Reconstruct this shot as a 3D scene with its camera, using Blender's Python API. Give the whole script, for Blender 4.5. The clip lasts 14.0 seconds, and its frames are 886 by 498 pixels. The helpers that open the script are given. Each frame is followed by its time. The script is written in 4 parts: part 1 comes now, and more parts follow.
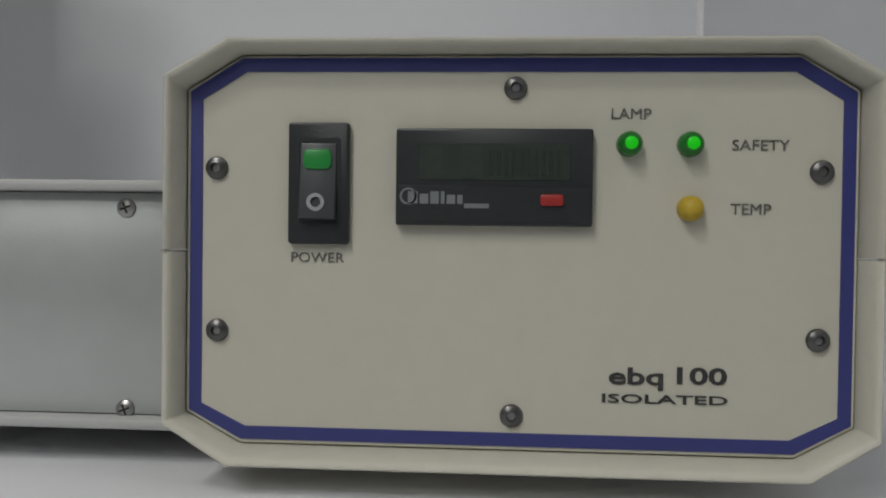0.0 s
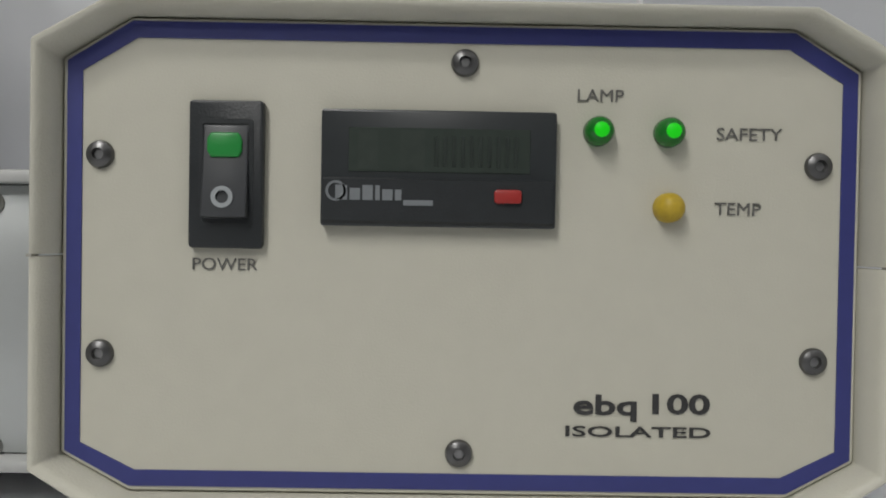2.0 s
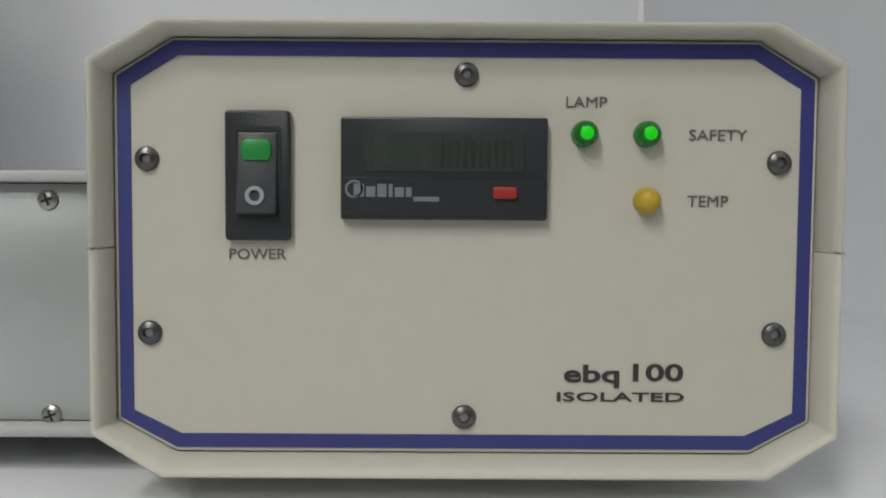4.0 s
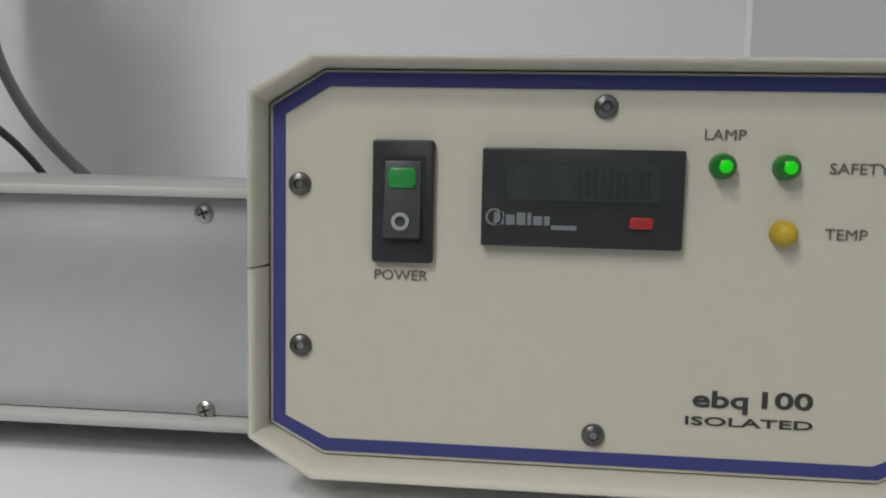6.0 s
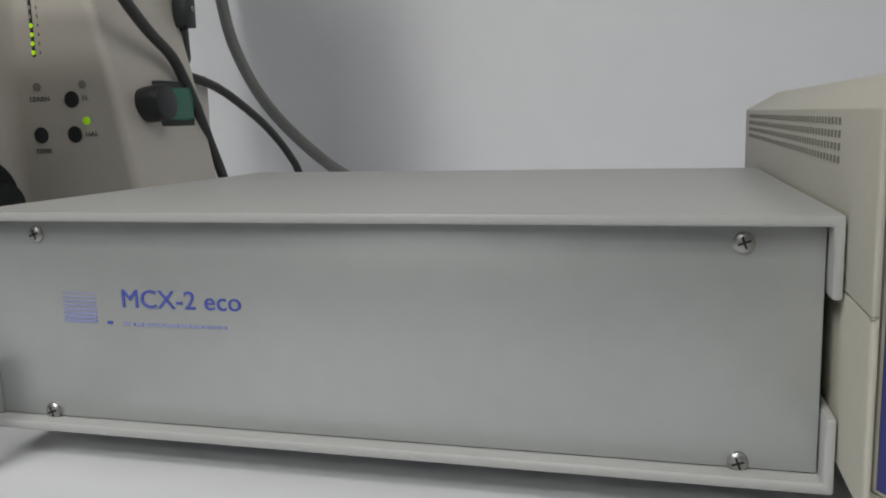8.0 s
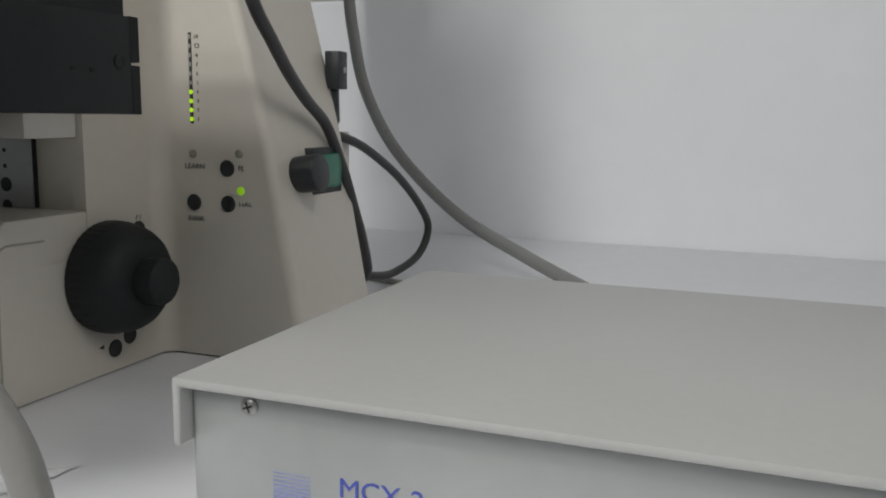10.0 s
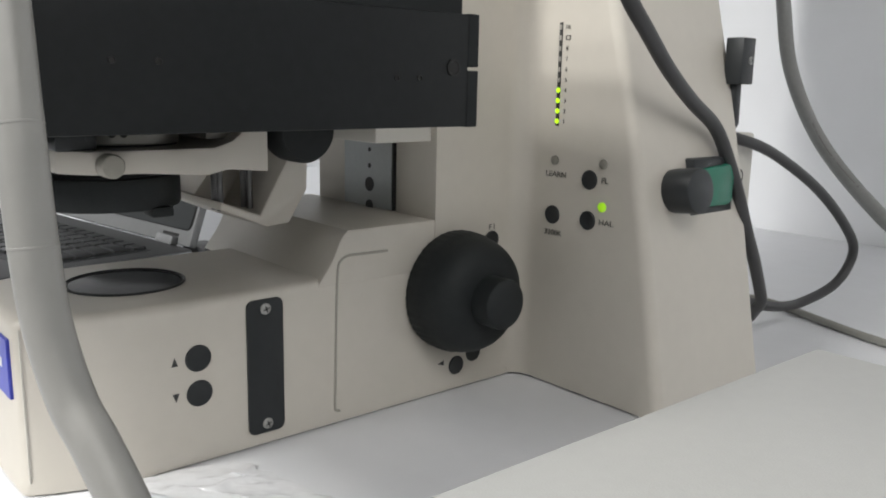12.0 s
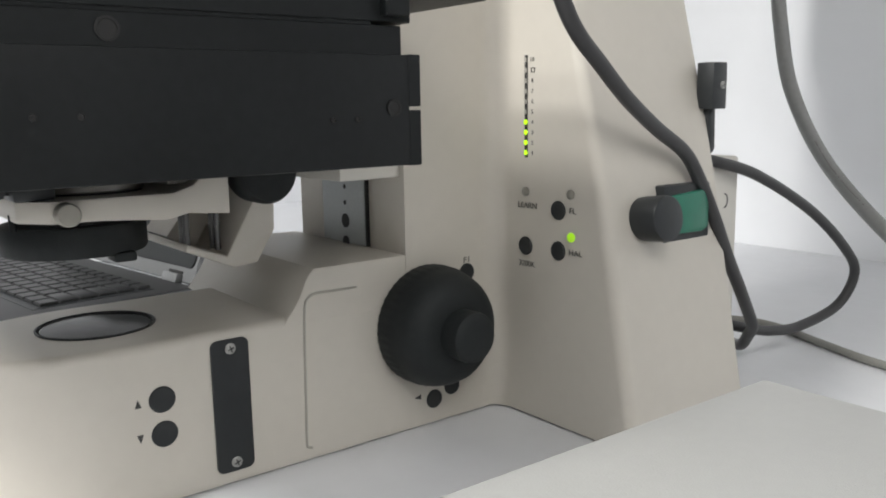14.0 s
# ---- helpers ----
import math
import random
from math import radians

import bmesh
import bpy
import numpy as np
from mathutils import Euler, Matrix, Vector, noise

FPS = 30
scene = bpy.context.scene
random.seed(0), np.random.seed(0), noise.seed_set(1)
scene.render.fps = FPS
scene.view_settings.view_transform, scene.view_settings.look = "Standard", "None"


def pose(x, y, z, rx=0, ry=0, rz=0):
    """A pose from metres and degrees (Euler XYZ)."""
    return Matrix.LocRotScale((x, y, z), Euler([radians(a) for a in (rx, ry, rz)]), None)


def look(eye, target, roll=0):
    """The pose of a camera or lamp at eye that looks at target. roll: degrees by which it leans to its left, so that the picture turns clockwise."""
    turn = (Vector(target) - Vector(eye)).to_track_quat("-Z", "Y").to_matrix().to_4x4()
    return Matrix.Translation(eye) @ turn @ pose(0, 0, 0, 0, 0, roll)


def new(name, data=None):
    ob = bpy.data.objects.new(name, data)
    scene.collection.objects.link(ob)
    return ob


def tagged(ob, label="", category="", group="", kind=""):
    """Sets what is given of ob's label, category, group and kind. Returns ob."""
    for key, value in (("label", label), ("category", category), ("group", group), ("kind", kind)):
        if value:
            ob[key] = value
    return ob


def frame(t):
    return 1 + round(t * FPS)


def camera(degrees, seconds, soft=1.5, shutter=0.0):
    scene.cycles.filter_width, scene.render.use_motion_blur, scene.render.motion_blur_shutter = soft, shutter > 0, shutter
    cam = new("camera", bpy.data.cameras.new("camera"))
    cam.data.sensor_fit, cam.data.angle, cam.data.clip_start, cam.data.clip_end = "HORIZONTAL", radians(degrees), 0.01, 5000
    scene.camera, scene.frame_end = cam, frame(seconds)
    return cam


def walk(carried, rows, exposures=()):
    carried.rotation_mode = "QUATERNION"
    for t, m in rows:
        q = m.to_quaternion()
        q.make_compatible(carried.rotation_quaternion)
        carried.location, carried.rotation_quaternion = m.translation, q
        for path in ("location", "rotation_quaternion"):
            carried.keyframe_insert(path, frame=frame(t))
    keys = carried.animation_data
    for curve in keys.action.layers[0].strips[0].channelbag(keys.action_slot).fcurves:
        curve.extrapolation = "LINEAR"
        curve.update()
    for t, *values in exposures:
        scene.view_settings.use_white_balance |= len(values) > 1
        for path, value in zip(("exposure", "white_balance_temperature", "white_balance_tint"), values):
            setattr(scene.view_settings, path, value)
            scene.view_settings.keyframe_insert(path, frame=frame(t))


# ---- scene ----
cam = camera(55.8, 14.0, soft=1.9)
PATH = [
    (0.0, (-0.00360, -0.20730, 0.06595), (-0.01693, -0.00778, 0.06223), 0.70),
    (0.5, (-0.00544, -0.18355, 0.06310), (-0.01749, 0.01608, 0.06193), 2.68),
    (1.0, (-0.00883, -0.17913, 0.06315), (-0.01529, 0.02076, 0.06125), 2.50),
    (1.5, (-0.00837, -0.17459, 0.06472), (-0.00970, 0.02541, 0.06498), 1.58),
    (2.0, (-0.00572, -0.17339, 0.06617), (-0.00367, 0.02658, 0.06302), 0.95),
    (2.5, (-0.00482, -0.17469, 0.06787), (-0.00084, 0.02517, 0.06165), 0.06),
    (2.7, (-0.00421, -0.17525, 0.06826), (0.00015, 0.02457, 0.06102), -0.20),
    (4.8, (-0.00706, -0.20675, 0.07934), (-0.00765, -0.00727, 0.06495), 0.79),
    (5.0, (-0.00726, -0.20562, 0.08335), (-0.00778, -0.00627, 0.06727), 0.89),
    (5.5, (-0.01235, -0.20514, 0.08693), (-0.02243, -0.00620, 0.06906), 1.00),
    (6.0, (-0.01841, -0.20551, 0.08782), (-0.03776, -0.00752, 0.06722), 1.18),
    (6.5, (-0.02845, -0.20924, 0.09420), (-0.06011, -0.01289, 0.07310), 0.40),
    (7.0, (-0.06856, -0.20564, 0.10486), (-0.10442, -0.01099, 0.07616), -0.95),
    (7.5, (-0.10435, -0.19685, 0.10241), (-0.14943, -0.00450, 0.07124), -1.68),
    (8.0, (-0.12755, -0.19261, 0.10443), (-0.17878, -0.00180, 0.07333), -1.53),
    (8.2, (-0.13234, -0.19359, 0.10515), (-0.18644, -0.00365, 0.07363), -1.51),
    (10.3, (-0.18715, -0.16329, 0.16659), (-0.26134, 0.02002, 0.13673), 1.24),
    (10.5, (-0.18610, -0.15610, 0.17489), (-0.26582, 0.02483, 0.14475), 1.45),
    (11.0, (-0.19393, -0.12892, 0.18612), (-0.29041, 0.04101, 0.14351), 4.25),
    (11.5, (-0.19442, -0.10622, 0.20521), (-0.32204, 0.04274, 0.16618), 2.93),
    (12.0, (-0.20417, -0.08355, 0.17213), (-0.35253, 0.04463, 0.13265), 1.22),
    (12.5, (-0.20907, -0.06572, 0.16777), (-0.37307, 0.04386, 0.13465), -0.49),
    (13.0, (-0.17819, -0.04765, 0.17289), (-0.33426, 0.07312, 0.14037), -0.56),
    (13.5, (-0.17411, -0.05093, 0.17314), (-0.33009, 0.07009, 0.14111), -1.37),
    (14.0, (-0.17832, -0.05387, 0.17746), (-0.33419, 0.06686, 0.14384), -0.95),
]
EXPOSURES = [(0.0, -1.02), (0.5, -0.82), (1.0, -0.72), (2.0, -0.66), (5.0, -0.66), (8.2, -0.74), (10.5, -0.48), (11.0, -0.42), (11.5, -0.02), (12.0, 0.25), (12.5, 0.4), (14.0, 0.4)]
walk(cam, [(t, look(eye, target, roll)) for t, eye, target, roll in PATH], EXPOSURES)

# ---- light: unseen ceiling panels of a closed room, the last one added fill ----
world = bpy.data.worlds.new("world")
scene.world = world
world.use_nodes = True
world.node_tree.nodes["Background"].inputs[0].default_value = (0.9, 0.95, 1, 1)
world.node_tree.nodes["Background"].inputs[1].default_value = 0.0


def ceiling_lamp(x, y, sx, sy, watts):
    lamp = new("ceiling_lamp", bpy.data.lights.new("ceiling_lamp", "AREA"))
    lamp.data.shape, lamp.data.size, lamp.data.size_y, lamp.data.energy = "RECTANGLE", sx, sy, watts
    lamp.data.color = (1.0, 0.985, 0.955)
    lamp.matrix_world = pose(x, y, 1.685)
    return lamp


# the wide fourth lamp is an added fill for faces turned to +x
LAMPS = [(-0.66, -1.15, 0.36, 0.36, 24.0), (-0.88, -1.85, 0.40, 0.40, 38.0), (-0.95, -2.85, 0.50, 0.50, 34.0), (1.45, -0.80, 1.8, 1.8, 24.0)]
for row in LAMPS:
    ceiling_lamp(*row)


# ---- materials ----
def mat(name, c, rough=0.5, metal=0.0, vary=0.06, scale=60.0, bump=0.0, bscale=900.0, emit=None, power=1.0, spec=0.5, stain=0.0, coat=0.0):
    """A surface of base colour c with two scales of variation and fine relief."""
    m = bpy.data.materials.new(name)
    m.use_nodes = True
    n, k = m.node_tree.nodes, m.node_tree.links
    b = n["Principled BSDF"]
    b.inputs["Roughness"].default_value, b.inputs["Metallic"].default_value = rough, metal
    b.inputs["Specular IOR Level"].default_value = spec
    b.inputs["Coat Weight"].default_value = coat
    co = n.new("ShaderNodeNewGeometry")
    big, fine = n.new("ShaderNodeTexNoise"), n.new("ShaderNodeTexNoise")
    big.inputs["Scale"].default_value, fine.inputs["Scale"].default_value = scale * 0.25, scale * 4
    big.inputs["Detail"].default_value = fine.inputs["Detail"].default_value = 4
    add = n.new("ShaderNodeMath")
    add.operation = "ADD"
    ramp = n.new("ShaderNodeMapRange")
    ramp.inputs["From Min"].default_value, ramp.inputs["From Max"].default_value = 0.6, 1.4
    ramp.inputs["To Min"].default_value, ramp.inputs["To Max"].default_value = 1 - vary, 1 + vary
    mix = n.new("ShaderNodeMix")
    mix.data_type, mix.blend_type = "RGBA", "MULTIPLY"
    mix.inputs["Factor"].default_value = 1
    mix.inputs["A"].default_value = (*c, 1)
    k.new(co.outputs["Position"], big.inputs["Vector"])
    k.new(co.outputs["Position"], fine.inputs["Vector"])
    k.new(big.outputs["Fac"], add.inputs[0])
    k.new(fine.outputs["Fac"], add.inputs[1])
    k.new(add.outputs[0], ramp.inputs["Value"])
    k.new(ramp.outputs[0], mix.inputs["B"])
    last = mix.outputs["Result"]
    if stain:
        spot, cut, dirt = n.new("ShaderNodeTexNoise"), n.new("ShaderNodeMapRange"), n.new("ShaderNodeMix")
        spot.inputs["Scale"].default_value, spot.inputs["Detail"].default_value = scale * 1.3, 6
        cut.inputs["From Min"].default_value, cut.inputs["From Max"].default_value = 0.66, 0.8
        cut.inputs["To Min"].default_value, cut.inputs["To Max"].default_value = 0, stain
        dirt.data_type = "RGBA"
        dirt.inputs["B"].default_value = (c[0] * 0.45, c[1] * 0.43, c[2] * 0.4, 1)
        k.new(co.outputs["Position"], spot.inputs["Vector"])
        k.new(spot.outputs["Fac"], cut.inputs["Value"])
        k.new(cut.outputs[0], dirt.inputs["Factor"])
        k.new(last, dirt.inputs["A"])
        last = dirt.outputs["Result"]
    k.new(last, b.inputs["Base Color"])
    if bump:
        tex, bm = n.new("ShaderNodeTexNoise"), n.new("ShaderNodeBump")
        tex.inputs["Scale"].default_value, tex.inputs["Detail"].default_value = bscale, 5
        bm.inputs["Strength"].default_value, bm.inputs["Distance"].default_value = bump, 0.0006
        k.new(co.outputs["Position"], tex.inputs["Vector"])
        k.new(tex.outputs["Fac"], bm.inputs["Height"])
        k.new(bm.outputs["Normal"], b.inputs["Normal"])
    if emit:
        b.inputs["Emission Color"].default_value = (*emit, 1)
        b.inputs["Emission Strength"].default_value = power
    return m


M = dict(
    wall=mat("wall_paint", (0.80, 0.815, 0.84), 0.6, vary=0.02, scale=6, bump=0.15, bscale=300),
    # dark colour for the out-of-view walls, chosen to bounce less fill light
    wall_dim=mat("dim_unseen_wall", (0.13, 0.135, 0.14), 0.6, vary=0.02, scale=6, bump=0.15, bscale=300),
    # the shade inside the vent holes, given as a darker colour
    vent_dark=mat("painted_vent_shade", (0.20, 0.19, 0.165), 0.7),
    vent=mat("greyish_cream_and_groove_shade", (0.36, 0.345, 0.30), 0.6),
    bench=mat("bench_laminate", (0.73, 0.74, 0.765), 0.42, vary=0.03, scale=12, bump=0.5, bscale=40, stain=0.06),
    seam=mat("white_sealant", (0.95, 0.955, 0.96), 0.22),
    # floor and ceiling colours are set low to weaken bounced light
    floor=mat("dimmed_floor", (0.16, 0.165, 0.17), 0.5, scale=10),
    ceiling=mat("dimmed_ceiling", (0.36, 0.36, 0.36), 0.7, scale=5),
    panel_light=mat("light_diffuser", (0.9, 0.9, 0.9), 0.5, emit=(1.0, 0.97, 0.92), power=0.8),
    case=mat("cream_moulded_plastic", (0.525, 0.512, 0.435), 0.5, vary=0.04, bump=0.25, bscale=1600, stain=0.12),
    plate=mat("cream_painted_plate", (0.50, 0.487, 0.41), 0.5, vary=0.035, scale=40, bump=0.12, bscale=2200, stain=0.1),
    blue=mat("dark_blue_print", (0.033, 0.040, 0.18), 0.5, vary=0.08),
    black=mat("black_plastic", (0.020, 0.023, 0.025), 0.42, vary=0.15, bump=0.15, bscale=1800, spec=0.4),
    black_gloss=mat("black_gloss_plastic", (0.027, 0.031, 0.033), 0.3, vary=0.1),
    rocker=mat("dark_grey_rocker", (0.045, 0.048, 0.052), 0.38, vary=0.1),
    anod=mat("black_anodised_metal", (0.0092, 0.0108, 0.0115), 0.46, vary=0.25, bump=0.12, bscale=2500, spec=0.22),
    rubber=mat("black_rubber", (0.015, 0.018, 0.019), 0.6, vary=0.2, bump=0.3, bscale=1500, spec=0.3),
    lcd=mat("lcd_window", (0.035, 0.045, 0.038), 0.18, vary=0.1, scale=100),
    lcd_ink=mat("lcd_segments", (0.026, 0.034, 0.029), 0.3),
    lcd_pale=mat("lcd_pale_area", (0.039, 0.049, 0.042), 0.2, vary=0.15, scale=100),
    # paler than the screw head: the glint in the socket as colour
    socket=mat("socket_glint", (0.30, 0.30, 0.30), 0.35, metal=0.7, vary=0.1),
    ink=mat("black_print", (0.03, 0.03, 0.03), 0.6),
    ink_grey=mat("grey_print", (0.30, 0.32, 0.33), 0.5),
    logo_grey=mat("dim_grey_print", (0.17, 0.185, 0.195), 0.5),
    ink_white=mat("white_print", (0.7, 0.7, 0.7), 0.5),
    ink_blue=mat("blue_print", (0.07, 0.10, 0.42), 0.55, vary=0.12, scale=300),
    ink_pale=mat("worn_blue_print", (0.27, 0.30, 0.50), 0.55, vary=0.2, scale=200),
    red=mat("red_plastic", (0.32, 0.024, 0.02), 0.4),
    led_green=mat("green_led_lens", (0.008, 0.15, 0.015), 0.25, spec=0.4),
    led_on=mat("lit_green_led", (0.01, 0.35, 0.01), 0.45, emit=(0.008, 1.0, 0.005), power=0.5, spec=0.2),
    led_rocker=mat("lit_green_rocker_lens", (0.015, 0.19, 0.04), 0.35, emit=(0.005, 0.5, 0.04), power=0.09),
    led_yellow=mat("yellow_led_lens", (0.46, 0.32, 0.02), 0.5, vary=0.15, scale=300),
    led_lime=mat("lit_lime_led", (0.3, 0.6, 0.02), 0.3, emit=(0.6, 1.0, 0.01), power=0.75),
    cell_off=mat("unlit_pale_cell", (0.36, 0.345, 0.31), 0.4),
    led_off=mat("unlit_grey_led", (0.24, 0.23, 0.2), 0.35),
    grey_paint=mat("light_grey_enamel", (0.425, 0.43, 0.422), 0.42, vary=0.03, bump=0.2, bscale=1500),
    alu=mat("satin_aluminium_panel", (0.475, 0.495, 0.49), 0.36, metal=0.55, vary=0.04, scale=30, bump=0.1, bscale=2600),
    ring_metal=mat("warm_grey_satin_metal", (0.33, 0.32, 0.29), 0.34, metal=0.3, vary=0.06),
    steel=mat("bright_steel", (0.40, 0.40, 0.385), 0.36, metal=1.0, vary=0.1),
    dark_steel=mat("dark_steel", (0.12, 0.12, 0.12), 0.35, metal=0.8, vary=0.1),
    slot=mat("dark_slot", (0.008, 0.008, 0.008), 0.6),
    cream=mat("cream_instrument_enamel", (0.575, 0.543, 0.485), 0.42, vary=0.025, scale=30, bump=0.1, bscale=1800, stain=0.05),
    cream2=mat("pale_instrument_enamel", (0.62, 0.60, 0.55), 0.45, vary=0.03, scale=30, bump=0.1, bscale=1800),
    zinc=mat("grey_zinc_plate", (0.36, 0.38, 0.38), 0.42, metal=0.5, vary=0.06, scale=120),
    glass_dark=mat("dark_lens_glass", (0.010, 0.010, 0.011), 0.16, spec=0.07, vary=0.3, bump=0.02, bscale=90),
    ink_soft=mat("faded_dark_print", (0.11, 0.108, 0.10), 0.5),
    led_hal=mat("lit_lime_lamp_light", (0.25, 0.5, 0.03), 0.3, emit=(0.5, 1.0, 0.01), power=0.32),
    lid_frame=mat("grey_lid_frame", (0.17, 0.175, 0.18), 0.4, vary=0.05),
    badge=mat("blue_badge", (0.035, 0.05, 0.42), 0.35),
    green=mat("green_plastic", (0.012, 0.16, 0.10), 0.35, vary=0.1),
    cable_black=mat("black_cable_jacket", (0.035, 0.035, 0.037), 0.45, vary=0.1),
    cable_grey=mat("grey_cable_jacket", (0.205, 0.208, 0.205), 0.45, vary=0.08, scale=80),
    cable_thin=mat("warm_grey_cable_jacket", (0.26, 0.255, 0.235), 0.45, vary=0.08),
    hose=mat("milky_silicone_tube", (0.255, 0.252, 0.24), 0.38, vary=0.06, scale=50),
    laptop=mat("grey_laptop_shell", (0.045, 0.046, 0.048), 0.42, vary=0.06),
    key=mat("dark_key_cap", (0.019, 0.020, 0.021), 0.42, vary=0.1, spec=0.4),
    silver=mat("silver_laptop_trim", (0.22, 0.23, 0.24), 0.35, metal=0.4),
    screen=mat("dark_screen", (0.024, 0.027, 0.028), 0.5, spec=0.25),
    film=mat("clear_film", (0.82, 0.83, 0.85), 0.2, vary=0.05),
)

# ---- mesh tools ----
ORIGIN = {}


def thing(name, at, label, category, group="", kind=""):
    ob = new(name)
    ob.location = at
    ob.empty_display_size = 0.01
    ORIGIN[ob.name] = Vector(at)
    return tagged(ob, label, category, group, kind)


def finish(name, bm, material, smooth=True, offset=(0, 0, 0)):
    bmesh.ops.recalc_face_normals(bm, faces=bm.faces)
    bmesh.ops.translate(bm, verts=bm.verts, vec=-Vector(offset))
    me = bpy.data.meshes.new(name)
    bm.to_mesh(me)
    bm.free()
    me.materials.append(material)
    if smooth:
        me.shade_smooth()
        me.set_sharp_from_angle(angle=radians(38))
    return me


def part(name, bm, material, parent, label="", smooth=True):
    """One mesh, given in world places, under a thing or a part."""
    base = ORIGIN[parent.name]
    ob = new(name, finish(name, bm, material, smooth, base))
    ob.parent = parent
    ORIGIN[ob.name] = base
    return tagged(ob, label)


def shared_part(name, me, parent, at):
    ob = new(name, me)
    ob.parent = parent
    ob.location = Vector(at) - ORIGIN[parent.name]
    ORIGIN[ob.name] = ORIGIN[parent.name]
    return ob


def solo(name, bm, material, label="", category="", group="", kind="", smooth=True):
    ob = new(name, finish(name, bm, material, smooth))
    return tagged(ob, label, category, group, kind)


def bevel_all(bm, w, seg=2, angle=30):
    if w > 0:
        edges = [e for e in bm.edges if len(e.link_faces) == 2 and e.calc_face_angle(0) > radians(angle)]
        bmesh.ops.bevel(bm, geom=edges, offset=w, segments=seg, profile=0.5, affect="EDGES", clamp_overlap=True)
    return bm


def rbox(x0, x1, y0, y1, z0, z1, w=0.0, seg=2, bm=None):
    b = bmesh.new()
    bmesh.ops.create_cube(b, size=1, matrix=Matrix.Translation(((x0 + x1) / 2, (y0 + y1) / 2, (z0 + z1) / 2)) @ Matrix.Diagonal((x1 - x0, y1 - y0, z1 - z0, 1)))
    bevel_all(b, w, seg)
    return join(bm, b) if bm else b


def join(bm, other):
    me = bpy.data.meshes.new("tmp")
    other.to_mesh(me)
    other.free()
    bm.from_mesh(me)
    bpy.data.meshes.remove(me)
    return bm


AXES = {"x": lambda a, b, c: (c, a, b), "y": lambda a, b, c: (a, c, b), "z": lambda a, b, c: (a, b, c)}


def prism(pts, axis, c0, c1, w=0.0, seg=2):
    """A polygon pushed along an axis. x: points are (y, z); y: (x, z); z: (x, y)."""
    b, f = bmesh.new(), AXES[axis]
    lo, hi = [b.verts.new(f(p, q, c0)) for p, q in pts], [b.verts.new(f(p, q, c1)) for p, q in pts]
    n = len(pts)
    b.faces.new(lo)
    b.faces.new(hi[::-1])
    for i in range(n):
        b.faces.new((lo[i], lo[(i + 1) % n], hi[(i + 1) % n], hi[i]))
    bmesh.ops.recalc_face_normals(b, faces=b.faces)
    return bevel_all(b, w, seg)


def ring(outer, inner, axis, c0, c1, closed=True):
    """The band between two outlines of as many points, pushed along an axis."""
    b, f = bmesh.new(), AXES[axis]
    n = len(outer)
    v = [[b.verts.new(f(p, q, c)) for p, q in line] for c in (c0, c1) for line in (outer, inner)]
    for i in range(n if closed else n - 1):
        j = (i + 1) % n
        for a, c in ((0, 1), (1, 3), (3, 2), (2, 0)):
            b.faces.new((v[a][i], v[a][j], v[c][j], v[c][i]))
    if not closed:
        for i in (0, n - 1):
            b.faces.new((v[0][i], v[1][i], v[3][i], v[2][i]))
    bmesh.ops.recalc_face_normals(b, faces=b.faces)
    return b


def lathe(profile, at, direction, seg=32):
    """Turns (radius, height) pairs round a line through at."""
    b = bmesh.new()
    rot = Vector((0, 0, 1)).rotation_difference(Vector(direction)).to_matrix().to_4x4()
    m = Matrix.Translation(at) @ rot
    rows = []
    for r, h in profile:
        if r < 1e-6:
            rows.append([b.verts.new(m @ Vector((0, 0, h)))])
        else:
            rows.append([b.verts.new(m @ Vector((r * math.cos(a), r * math.sin(a), h))) for a in (2 * math.pi * i / seg for i in range(seg))])
    for p, q in zip(rows, rows[1:]):
        for i in range(seg):
            j = (i + 1) % seg
            face = [p[i % len(p)], p[j % len(p)], q[j % len(q)], q[i % len(q)]]
            face = list(dict.fromkeys(face))
            if len(face) > 2:
                b.faces.new(face)
    for row in (rows[0], rows[-1]):
        if len(row) > 2:
            b.faces.new(row)
    return b


def spline(pts, steps=10):
    pts = [Vector(p) for p in pts]
    ext = [2 * pts[0] - pts[1], *pts, 2 * pts[-1] - pts[-2]]
    out = []
    for i in range(1, len(ext) - 2):
        a, b, c, d = ext[i - 1:i + 3]
        for s in range(steps):
            t = s / steps
            out.append(0.5 * (2 * b + (c - a) * t + (2 * a - 5 * b + 4 * c - d) * t * t + (3 * b - a - 3 * c + d) * t ** 3))
    return out + [pts[-1]]


def sweep(pts, r, seg=14, steps=10):
    """A round cable along a smooth line, with rounded ends."""
    line = spline(pts, steps)
    b = bmesh.new()
    side, rows = None, []
    for i, p in enumerate(line):
        d = (line[min(i + 1, len(line) - 1)] - line[max(i - 1, 0)]).normalized()
        if side is None:
            side = d.orthogonal().normalized()
        side = (side - d * side.dot(d)).normalized()
        up = d.cross(side)
        rr = r * (0.8 if i in (0, len(line) - 1) else 1.0)
        rows.append([b.verts.new(p + rr * (math.cos(a) * side + math.sin(a) * up)) for a in (2 * math.pi * k / seg for k in range(seg))])
    for p, q in zip(rows, rows[1:]):
        for i in range(seg):
            j = (i + 1) % seg
            b.faces.new((p[i], p[j], q[j], q[i]))
    b.faces.new(rows[0])
    b.faces.new(rows[-1])
    return b


